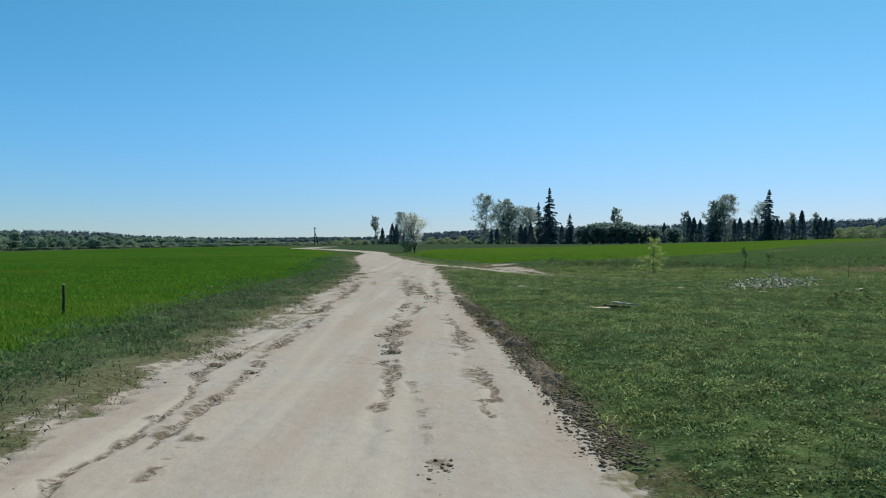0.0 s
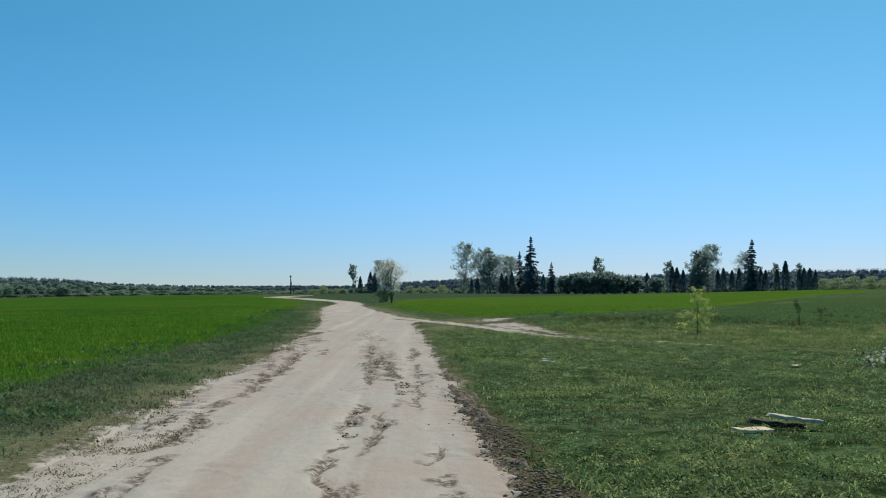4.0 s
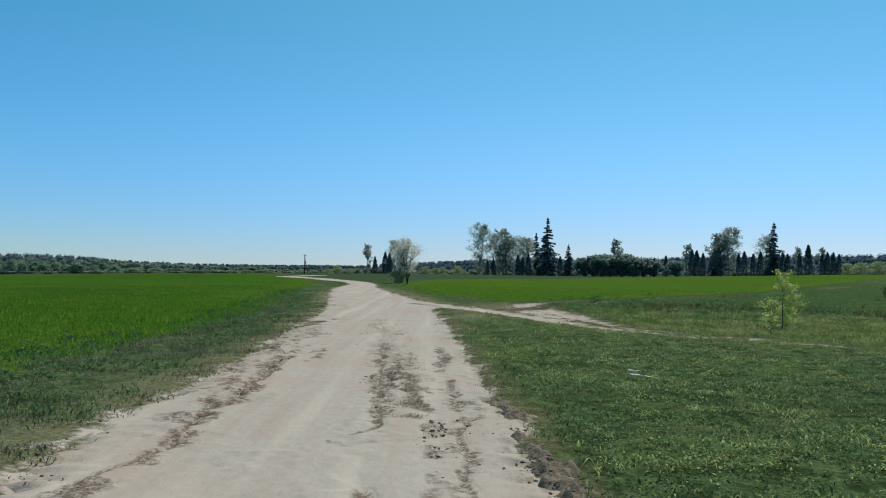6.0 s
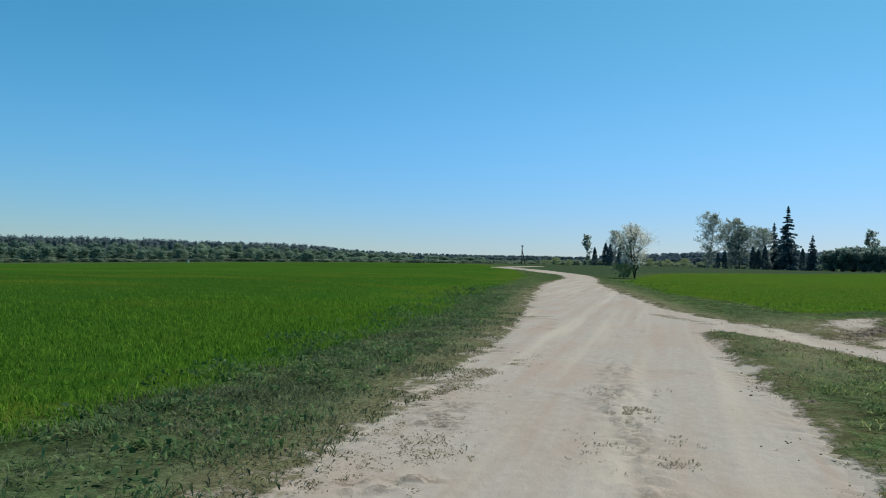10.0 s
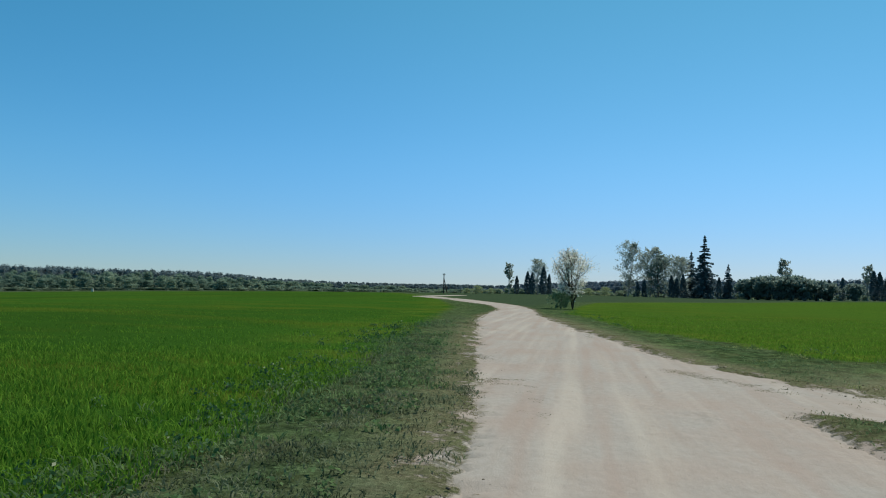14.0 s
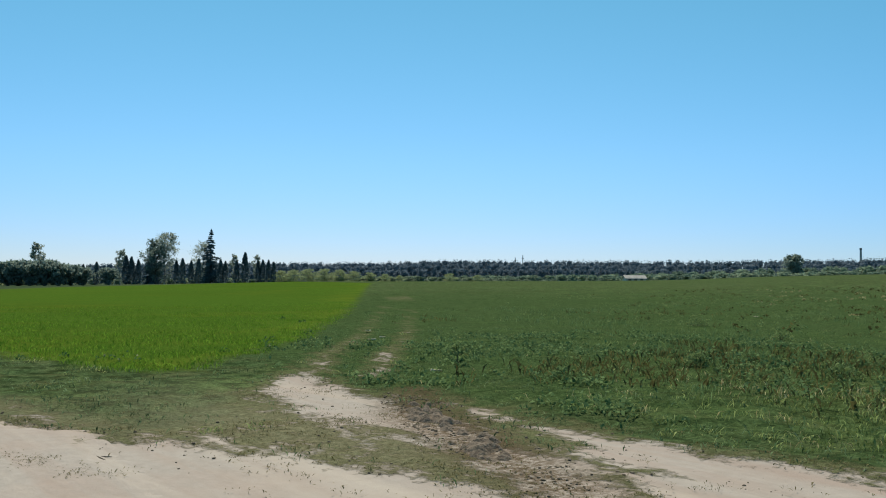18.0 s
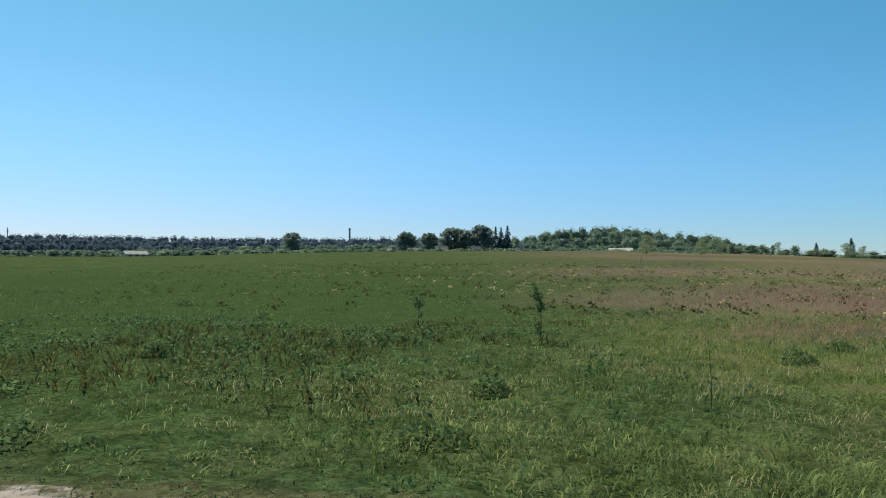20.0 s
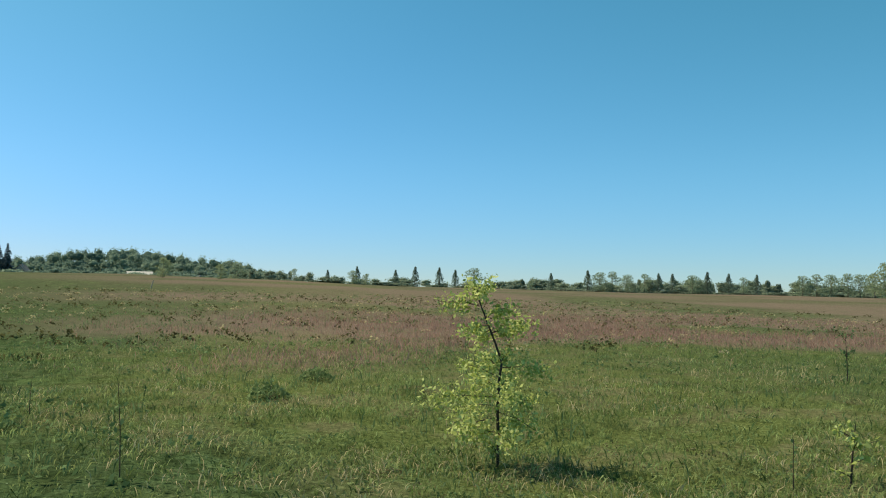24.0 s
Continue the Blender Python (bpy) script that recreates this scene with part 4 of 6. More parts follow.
BIRCH_SLIM = [(89.0, 430.1, 18.8), (-34.9, 429.1, 14.2), (174.1, 419.5, 15.9), (183.6, 414.9, 15.8), (125.0, 433.5, 17.1)]
LINDEN = [(35.6, 448.7, 20.2), (141.3, 433.1, 22.0)]
THUJA_A = [(-30.3, 417.8, 7.6), (-25.4, 418.1, 9.8), (-23.1, 413.3, 9.2), (-18.1, 413.5, 11.9), (-15.7, 418.6, 8.7), (40.9, 443.1, 10.1), (43.4, 442.9, 9.1), (46.3, 442.5, 10.8), (25.5, 444.5, 7.0), (28.5, 444.3, 8.2), (62.2, 440.4, 9.7)]
THUJA_B = [(124.2, 423.2, 13.7), (126.3, 422.5, 13.2), (129.1, 421.5, 12.0), (144.5, 415.9, 11.9), (145.1, 410.2, 12.8), (150.5, 413.4, 11.8), (153.5, 412.2, 12.9), (162.5, 408.3, 12.7), (164.5, 407.4, 11.9), (169.1, 405.2, 12.4), (172.6, 403.6, 16.1), (177.9, 401.0, 12.3), (179.8, 400.0, 12.8), (179.9, 394.4, 12.6), (182.0, 393.3, 11.8), (112.5, 426.9, 10.6), (105.9, 423.6, 9.4)]
SHRUB = [(71.1, 421.7, 8.4), (74.6, 415.8, 9.3), (79.3, 414.8, 10.1), (82.2, 409.1, 9.7), (87.1, 407.9, 10.2), (91.3, 406.8, 9.1), (96.8, 410.6, 8.7), (102.6, 414.1, 7.9), (112.7, 411.2, 7.6)]
WILLOW_A = [(80.8, 429.9, 10.7), (185.2, 391.6, 8.0), (187.9, 384.4, 8.3), (196.2, 385.5, 8.9), (199.9, 377.5, 8.9), (208.4, 378.2, 8.7), (213.8, 374.7, 8.1), (217.3, 366.4, 7.4), (226.3, 366.3, 6.8), (232.0, 362.2, 6.2), (244.5, 340.0, 7.2), (247.6, 324.1, 6.4)]
WILLOW_B = [(-5.5, 430.4, 3.5), (2.2, 430.4, 3.2), (9.7, 430.2, 4.0), (-47.4, 407.7, 2.9), (-53.2, 417.0, 1.5), (-40.1, 398.4, 1.8)]
FALLOW_NEAR = [(141.7, 52.1, 7.0), (152.2, 43.6, 6.5), (190.6, 15.6, 7.0), (185.3, 13.2, 6.2), (129.7, -72.5, 9.0)]
FALLOW_PINES = [(241.0, 16.3, 8.4), (230.2, 9.4, 9.2), (233.5, -1.9, 8.6), (227.5, -6.3, 9.4), (221.2, -11.6, 9.1), (225.0, -17.0, 8.7), (203.2, -36.5, 7.7), (222.7, -54.9, 9.3), (209.9, -70.0, 8.5), (208.1, -73.2, 8.4), (199.4, -78.5, 8.8), (196.6, -83.0, 8.4), (188.7, -85.9, 8.0)]
FALLOW_LEAFY = [(302.2, 41.5, 12.6), (261.7, 24.2, 9.3), (218.9, -20.7, 9.2), (214.3, -35.1, 6.1), (221.3, -58.0, 8.9), (219.9, -61.2, 9.2), (213.6, -62.6, 8.2), (211.6, -66.7, 8.5), (201.3, -75.2, 8.0), (194.7, -85.9, 7.6), (174.6, -88.5, 7.6), (172.8, -90.9, 8.0), (170.9, -93.3, 7.9), (160.9, -89.7, 7.9), (159.4, -91.6, 7.7), (153.7, -90.5, 7.9)]
VILLAGE_TREES = [(428.3, 176.8, 21.6), (430.2, 170.6, 20.8), (433.1, 160.5, 23.0), (420.5, 199.3, 19.1), (415.1, 184.8, 18.3), (377.6, 245.3, 17.3)]
VILLAGE_PINES = [(444.5, 156.8, 23.5), (445.2, 153.9, 23.0), (446.1, 150.5, 23.9), (441.5, 167.7, 21.3)]
HOUSES = [(398.2, 201.5, 11.8), (403.0, 188.9, 12.4), (398.1, 172.6, 13.5), (412.7, 159.3, 14.0), (408.7, 134.9, 15.4), (331.8, 56.0, 7.4)]
POINTS = [(999.9, 497.8, 49.4), (768.4, 827.2, 41.9), (761.4, 834.1, 38.8), (-62.1, 405.6, 7.8), (-211.6, 371.2, -3.4), (234.8, 226.7, 4.9), (419.6, 86.6, 14.0), (86.8, 48.2, 2.5), (54.6, 10.8, 1.4)]


def place_all(ob, made_h, rows):
    """Stand a tree on the first place and copies of it on the others, each grown to its top."""
    for i, (x, y, top) in enumerate(rows):
        z = ground_at(x, y) - 0.05
        k = max(top - z, 0.8) / made_h
        m = pose(x, y, z, 0, 0, 47 * i)
        c = ob if i == 0 else copy_thing(ob, m)
        c.matrix_basis = m @ Matrix.Diagonal((k, k, k, 1))


BIRCH_LABEL = "tall slender birch with thin young foliage"
place_all(spruce(28, 11), 28, SPRUCE_A)
place_all(spruce(24, 12), 24, SPRUCE_B)
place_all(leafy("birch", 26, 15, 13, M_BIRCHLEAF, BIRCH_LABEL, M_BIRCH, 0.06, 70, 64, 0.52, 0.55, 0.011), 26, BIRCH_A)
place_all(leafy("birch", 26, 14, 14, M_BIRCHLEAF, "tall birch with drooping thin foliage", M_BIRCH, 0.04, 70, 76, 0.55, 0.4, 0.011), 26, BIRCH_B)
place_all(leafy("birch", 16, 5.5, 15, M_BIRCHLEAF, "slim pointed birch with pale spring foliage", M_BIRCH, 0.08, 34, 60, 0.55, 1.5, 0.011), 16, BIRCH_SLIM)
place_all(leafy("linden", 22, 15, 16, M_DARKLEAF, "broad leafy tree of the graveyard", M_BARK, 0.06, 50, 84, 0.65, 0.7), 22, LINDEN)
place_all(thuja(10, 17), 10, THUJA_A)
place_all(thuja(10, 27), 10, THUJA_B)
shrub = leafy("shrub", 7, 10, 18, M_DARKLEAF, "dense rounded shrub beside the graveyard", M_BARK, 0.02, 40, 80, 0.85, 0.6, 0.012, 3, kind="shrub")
place_all(shrub, 7, SHRUB)
willow = bushy("willow", 8, 13, 19, M_WILLOW, "pale green willow bush at the field's end", False, 0.6, 190, 9, "shrub")
place_all(willow, 8, WILLOW_A + WILLOW_B)
place_all(bushy("willow", 7, 6.5, 22, M_WILLOW, "rounded pale green willow on the fallow", False, 0.28, 240, 9, "shrub"), 7, FALLOW_NEAR)
place_all(spruce(7, 23, "young_pine", "young dark pine above the village roofs"), 7, VILLAGE_PINES)
place_all(bushy("young_pine", 7, 5.4, 26, M_YOUNGPINE, "young dark pine at the edge of the fallow", True, 0.36, 150, 7), 7, FALLOW_PINES)
place_all(bushy("young_birch", 7, 6.5, 24, M_FALLOWLEAF, "young leafy tree at the edge of the fallow", False, 0.36, 170), 7, FALLOW_LEAFY[::2])
place_all(bushy("young_birch", 7, 5.5, 28, M_FALLOWLEAF, "young leafy tree at the edge of the fallow", False, 0.36, 150, 7), 7, FALLOW_LEAFY[1::2])
place_all(leafy("linden", 14, 13, 25, M_DARKLEAF, "round leafy tree above the village roofs", M_BARK, 0.08, 42, 66, 1.1, 0.6), 14, VILLAGE_TREES)

# blossoming tree at the bend
cherry = leafy("wild_cherry", 4.7, 4.0, 20, M_BLOSSOMLEAF, "wild cherry in white blossom beside the sandy bend", M_DARKWOOD, 0.12, 55, 130, 0.1, 1.1, 0.02, 5, M_BLOSSOM)
cherry.matrix_basis = pose(-3.46, 101.5, ground_at(-3.46, 101.5), 0, 0, 30)
low = leafy("shrub", 1.3, 2.2, 21, M_WILLOW, "low green shrub under the blossoming tree", M_BARK, 0.02, 24, 60, 0.12, 0.5, 0.012, 3, kind="shrub")
low.matrix_basis = pose(-4.4, 100.9, ground_at(-4.4, 100.9))


# ---- far woods ----
def wood(name, material, bands, label, seed, leaf=1.0, sprays=46, rough=0.12, cones=0.0):
    """A far wood of many uneven crowns, each of several lobes: a solid heart inside a coat of leaf sprays.
    bands: (from, to, distance, spacing, top height angles)."""
    r = np.random.default_rng(seed)
    bm = bmesh.new()
    bmesh.ops.create_icosphere(bm, subdivisions=1, radius=1)
    core_v = np.array([tuple(v.co) for v in bm.verts])
    core_f = np.array([[v.index for v in f.verts] for f in bm.faces])
    bm.free()
    pieces, tint = [], []
    for a0, a1, dist, gap, tops in bands:
        for a in np.arange(a0, a1, math.degrees(gap / dist)):
            a += r.normal() * math.degrees(gap / dist) * 0.5
            d = dist * (1 + 0.08 * r.random())
            x, y = bearing(a, d)
            low_z = ground_at(x, y)
            top = 1.4 + d * math.tan(radians(np.interp(a, *tops)))
            tall = max(top - low_z, 1.5)
            tall *= 1 - min(abs(r.normal()) * rough, 0.6)
            own, cone = r.random(), r.random() < cones
            wide = min(max(1.7 * gap, 0.42 * tall), 3.4 * gap) * (0.75 + 0.6 * r.random()) * (0.55 if cone else 1.0)
            n = 6 if tall > 1.2 * wide else 5
            for k in range(n):
                up = (k + 0.5 + 0.5 * (r.random() - 0.5)) / n
                swell = (1.05 - up) ** 0.8 if cone else 0.45 + 0.6 * math.sin(math.pi * min(0.3 + 0.62 * up, 0.95))
                half = min(tall / n * 1.15, 0.8 * wide) * (0.85 + 0.3 * r.random())
                rad = max(0.25 * wide, wide * 0.62 * swell * (0.75 + 0.4 * r.random()))
                b, off = r.random() * 6.283, 0.0 if cone else 0.34 * wide * r.random() * (up < 0.85)
                mid = np.array([x + off * math.cos(b), y + off * math.sin(b), low_z + min(up * tall, tall - half)])
                size = np.array([rad, rad, half])
                pieces.append((core_v * (0.5 + 0.25 * r.random((len(core_v), 1))) * size + mid, core_f))
                p = r.normal(size=(sprays, 3))
                p /= np.linalg.norm(p, axis=1, keepdims=True)
                face = p / size + r.normal(size=p.shape) * 0.85 / np.linalg.norm(size)
                face /= np.linalg.norm(face, axis=1, keepdims=True)
                u = np.cross(face, r.normal(size=p.shape))
                u /= np.linalg.norm(u, axis=1, keepdims=True) + 1e-9
                w = np.cross(face, u)
                s = (leaf * (0.5 + 0.8 * r.random(sprays)))[:, None]
                c = mid + p * size * (0.55 + 0.5 * r.random((sprays, 1)) ** 0.6)
                v = np.stack([c - u * s * 0.45, c + w * s * 0.42, c + u * s * 0.45, c - w * s * 0.42], 1).reshape(-1, 3)
                q = np.arange(4 * sprays).reshape(-1, 4)
                pieces.append((v, np.concatenate([q[:, [0, 1, 2]], q[:, [0, 2, 3]]])))
                tint += [own] * (len(core_v) + len(v))
    ob = mesh_object(name, *join(pieces), material)
    ob.data.attributes.new("tint", "FLOAT", "POINT").data.foreach_set("value", np.array(tint, np.float32))
    return tagged(ob, label, "forest", kind="stuff")


LEFT_TOP = ([-95, -60, -41.5, -36.8, -31.7, -27, -23.7, -20.7, -16.8, -13, -9, -5.3, -0.1, 5.6, 12.3], [0.6, 0.7, 0.68, 0.74, 0.69, 0.7, 0.62, 0.36, 0.24, 0.22, 0.25, 0.26, 0.65, 0.98, 1.06])
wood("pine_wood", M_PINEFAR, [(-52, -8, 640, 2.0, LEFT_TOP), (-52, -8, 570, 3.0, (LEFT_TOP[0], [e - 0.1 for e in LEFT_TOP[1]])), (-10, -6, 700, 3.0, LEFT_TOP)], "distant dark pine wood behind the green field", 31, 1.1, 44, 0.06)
LEFT_LOW = ([-95, -60, -41.5, -36.7, -31.7, -27, -23.7, -20.7, -16.8, -13, 0], [0.2, 0.3, 0.36, 0.4, 0.5, 0.64, 0.45, 0.24, 0.14, 0.08, -0.02])
wood("leafy_wood", M_WOODFAR, [(-52, -12, 490, 3.6, LEFT_LOW), (-52, -12, 462, 3.6, (LEFT_LOW[0], [e - 0.3 for e in LEFT_LOW[1]])), (-12, 2, 470, 3, ([-12, 2], [-0.08, 0.05]))], "light green leafy wood edge behind the cereal field", 32, 0.75, 84, 0.16)
wood("field_hedge", M_HEDGE, [(-52, -8, 440, 5.0, ([-95, -41, -30, -20, -8], [-0.72, -0.75, -0.5, -0.3, -0.22])), (-8, 28, 456, 2.8, ([-8, 28], [0.1, 0.45])), (27.5, 44, 400, 3.4, ([27.5, 33, 40, 44], [0.65, 0.72, 0.6, 0.5]))], "pale green bushes along the far field edge", 36, 0.6, 64, 0.25)
RIDGE = ([10, 12.3, 17, 27.7, 34.4, 38.7, 45.3, 56.3, 67.8, 72, 80, 86], [0.95, 1.06, 1.29, 1.55, 1.64, 1.84, 1.85, 1.84, 2.0, 1.98, 1.9, 1.7])
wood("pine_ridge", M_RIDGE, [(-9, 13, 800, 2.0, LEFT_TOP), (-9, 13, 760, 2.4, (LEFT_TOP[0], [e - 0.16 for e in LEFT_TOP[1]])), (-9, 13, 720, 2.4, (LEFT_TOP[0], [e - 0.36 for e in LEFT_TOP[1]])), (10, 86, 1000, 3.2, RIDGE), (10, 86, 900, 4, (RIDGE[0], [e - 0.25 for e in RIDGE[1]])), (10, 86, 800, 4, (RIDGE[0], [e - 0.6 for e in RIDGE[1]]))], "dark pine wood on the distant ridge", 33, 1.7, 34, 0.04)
wood("village_trees", M_WOODFAR, [(50, 92, 470, 3.6, ([50, 58, 66, 74, 78, 92], [0.95, 1.25, 1.5, 1.6, 1.6, 1.5])), (74, 91.5, 600, 4.0, ([74, 77, 79, 81.5, 84, 87.5, 90, 91.5], [1.75, 2.4, 2.85, 3.0, 2.85, 2.5, 2.0, 1.3])), (74, 91.5, 560, 4.0, ([74, 77, 79, 81.5, 84, 87.5, 90, 91.5], [1.65, 2.25, 2.7, 2.85, 2.7, 2.35, 1.85, 1.2])), (74, 91.5, 510, 4.5, ([74, 77, 79, 81.5, 84, 87.5, 90, 91.5], [1.4, 1.8, 2.1, 2.2, 2.1, 1.9, 1.6, 1.2])), (40, 60, 430, 4, ([40, 60], [0.75, 1.0])), (56, 90, 390, 4, ([56, 68, 79, 90], [1.0, 1.2, 1.35, 1.2]))], "mixed trees round the village on the hill", 34, 0.95, 70, 0.12)
wood("hedge_line", M_HEDGE, [(88, 140, 330, 2.8, ([88, 90, 96, 100, 104, 108, 112, 116, 120, 125, 131, 140], [2.0, 1.8, 1.2, 1.35, 1.0, 1.4, 1.1, 1.45, 1.2, 1.35, 1.1, 1.4])), (104, 140, 240, 2.4, ([104, 108, 112, 116, 120, 124, 131, 140], [1.0, 1.4, 1.15, 1.55, 1.35, 1.5, 1.25, 1.4]))], "distant leafy hedge line behind the fallow", 35, 0.55, 80, 0.28, 0.2)
wood("willow_hedge", M_HEDGE, [(90, 140, 228, 4.5, ([90, 140], [0.9, 0.65]))], "pale green willow bushes along the edge of the fallow", 37, 0.45, 80, 0.5)

# ---- grass, weeds and cereal as blades ----
def scatter(n, x0, x1, y0, y1, seed, keep):
    """Random places in a stretch of the plan, thinned by keep(x, y) in 0 to 1."""
    r = np.random.default_rng(seed)
    x, y = x0 + (x1 - x0) * r.random(n), y0 + (y1 - y0) * r.random(n)
    ok = r.random(n) < keep(x, y)
    return x[ok], y[ok]


def blades(name, x, y, low, high, wide, lean, material, label, category, seed, per=3, gather=0.05, z_off=0.0):
    """Tufts of bent blades, a few to each place."""
    r = np.random.default_rng(seed)
    x, y = np.repeat(x, per), np.repeat(y, per)
    n = len(x)
    x, y = x + r.normal(size=n) * gather, y + r.normal(size=n) * gather
    z = np.maximum(ground_z(x, y), land(x, y) - 0.04 - 10 * (road_signed(x, y) < 0)) - 0.01 + z_off
    h = low + (high - low) * r.random(n) ** 1.6
    a, b = r.random(n) * 6.283, r.random(n) * 6.283
    w, tilt = wide * (0.6 + 0.8 * r.random(n)), lean * (0.3 + r.random(n))
    base = np.stack([x, y, z], 1)
    side = np.stack([np.cos(a), np.sin(a), 0 * a], 1) * w[:, None]
    way = np.stack([np.cos(b), np.sin(b), 0 * b], 1)
    mid = base + way * (0.35 * tilt * h)[:, None] + np.array([0, 0, 1.0]) * (0.6 * h)[:, None]
    tip = base + way * (tilt * h)[:, None] + np.array([0, 0, 1.0]) * (h * (1 - 0.25 * tilt))[:, None]
    v = np.stack([base, mid + side * 0.5, tip, mid - side * 0.5], 1).reshape(-1, 3)
    i = np.arange(n)[:, None] * 4
    f = np.concatenate([i + [0, 1, 3], i + [3, 1, 2]])
    return tagged(mesh_object(name, v, f, material), label, category, kind="stuff")


def near_way(x, y):
    """Distance from the middle line of the drive and its end."""
    d = np.hypot(x - np.interp(y, [0, 25, 41], [0, -1.2, -3]), 0.001 + np.maximum(0, y - 41) + np.maximum(0, -y))
    return np.minimum(d, np.hypot(x - 1.5, y - 40.3))


def verge_keep(x, y):
    s, c = sand_signed(x, y), crop_signed(x, y)
    return (1 - 0.8 * worn(x, y)) * (s < 0.1) * (c < 0.3) * (0.08 + 0.92 * smooth(0.4, 0.6, 0.6 * vnoise(x, y, 0.9, 61) + 0.4 * vnoise(x, y, 0.3, 60))) * smooth(0.15, 1.0, -s + 0.9 * vnoise(x, y, 0.7, 62)) / (1 + (near_way(x, y) / 9) ** 2)


X1, Y1 = scatter(260000, -9, 0, -1, 75, 62, lambda x, y: verge_keep(x, y) * (x < np.interp(y, ROAD_Y, ROAD_R) - 0.5))
blades("verge_grass", X1, Y1, 0.025, 0.1, 0.014, 1.2, M_VERGE, "dull green verge grass along the sandy road", "grass", 63, 3, 0.06)
X1, Y1 = scatter(230000, -0.5, 22, -1, 62, 64, lambda x, y: verge_keep(x, y) * (x > np.interp(y, ROAD_Y, ROAD_R) - 0.3) * np.where(np.hypot(x - 10, y - 38) < 9, 0.3, 1.0) * (1 - 0.6 * smooth(39, 49, y) * (x > 4.5)))
blades("meadow_grass", X1, Y1, 0.02, 0.09, 0.014, 1.25, M_GRASS, "short trodden meadow grass beside the road", "grass", 65, 3, 0.06)
X1, Y1 = scatter(125000, 5, 30, 24, 54, 66, lambda x, y: (sand_signed(x, y) < -0.2) * (1 - smooth(120, 145, np.degrees(np.arctan2(x, y - 40)))) * (1 - 0.92 * smooth(38, 47, y + 7 * (vnoise(x, y, 4.5, 27) - 0.5))) * (0.35 + 0.65 * smooth(0.3, 0.65, vnoise(x, y, 1.4, 67))) / (1 + (np.hypot(x - 2, y - 40.5) / 11) ** 2.5))
blades("tall_grass", X1, Y1, 0.04, 0.16, 0.012, 1.15, M_TALL, "tall bright May grass on the fallow", "grass", 68, 5, 0.06)
X1, Y1 = scatter(60000, 5, 30, 24, 54, 69, lambda x, y: (sand_signed(x, y) < -0.2) * (1 - smooth(120, 145, np.degrees(np.arctan2(x, y - 40)))) * (1 - 0.95 * smooth(38, 47, y + 7 * (vnoise(x, y, 4.5, 27) - 0.5))) * smooth(0.5, 0.75, vnoise(x, y, 1.1, 70)) / (1 + (np.hypot(x - 2, y - 40.5) / 11) ** 2.5))
blades("dead_grass", X1, Y1, 0.05, 0.17, 0.009, 1.0, M_STRAW, "bleached dead grass among the green", "grass", 71, 3, 0.05)
X1, Y1 = scatter(225000, -30, -4.5, -1, 78, 72, lambda x, y: (crop_signed(x, y) > 0.1) * (0.4 + 0.6 * smooth(0.35, 0.6, vnoise(x, y, 1.2, 73))) / (1 + (near_way(x, y) / 8) ** 2.4))
blades("cereal", X1, Y1, 0.06, 0.16, 0.012, 0.8, M_CROP, "dense young green cereal crop", "crop", 74, 4, 0.05)
X1, Y1 = scatter(150000, -15, -4.5, 20, 50, 191, lambda x, y: (crop_signed(x, y) > 0.0) * (0.3 + 0.7 * smooth(0.35, 0.6, vnoise(x, y, 0.8, 192))) / (1 + (np.hypot(x + 1.5, y - 41) / 6.5) ** 3))
blades("cereal", X1, Y1, 0.07, 0.19, 0.011, 0.6, M_CROP, "lush upright cereal blades at the edge of the field", "crop", 193, 3, 0.04)
X1, Y1 = scatter(110000, -4, 30, 52, 92, 75, lambda x, y: (crop_signed(x, y) > 0.1) * (0.4 + 0.6 * smooth(0.35, 0.6, vnoise(x, y, 1.2, 76))) / (1 + (np.hypot(x + 2, y - 42) / 17) ** 2.4))
blades("cereal", X1, Y1, 0.06, 0.16, 0.014, 0.8, M_LEANCROP, "young yellow-green cereal crop beyond the junction", "crop", 77, 4, 0.06)


def clump_keep(x, y):
    return (1 - 0.9 * worn(x, y)) * (sand_signed(x, y) < -0.15) * (crop_signed(x, y) < 0.2) * smooth(0.42, 0.62, vnoise(x, y, 1.7, 121)) / (1 + (near_way(x, y) / 8) ** 2)


X1, Y1 = scatter(9000, 0.4, 16, 1, 60, 122, lambda x, y: clump_keep(x, y) * np.where((x > 6) & (y > 25) & (y < 43), 0.25, 1.0) * np.where((x > 4) & (y > 43), 0.35, 1.0))
blades("grass_clumps", X1, Y1, 0.03, 0.13, 0.014, 1.3, M_CLUMP, "bright clumps of young grass in the meadow", "grass", 123, 22, 0.075)
X1, Y1 = scatter(9000, 0.4, 20, 1, 62, 124, lambda x, y: np.clip(clump_keep(x + 31, y) * np.where((x > 4) & (y > 43), 2.5, 0.6), 0, 1) * (x > np.interp(y, ROAD_Y, ROAD_R) + 0.3) * (crop_signed(x, y) < 0) * (sand_signed(x, y) < -0.2))
blades("low_weeds", X1, Y1, 0.03, 0.12, 0.035, 1.5, M_WEED, "low dark broad-leaved weeds in the meadow", "weeds", 125, 12, 0.08)
X1, Y1 = scatter(7000, -8.5, -2.5, 1, 75, 126, lambda x, y: clump_keep(x, y) * (x < np.interp(y, ROAD_Y, ROAD_L)))
blades("verge_clumps", X1, Y1, 0.04, 0.15, 0.016, 1.3, M_WEED, "uneven grass clumps on the verge beside the crop", "grass", 127, 18, 0.08)


X1, Y1 = scatter(48000, 0.5, 8, 2, 27, 131, lambda x, y: verge_keep(x, y) * (sand_signed(x, y) < -0.3) * 0.8)
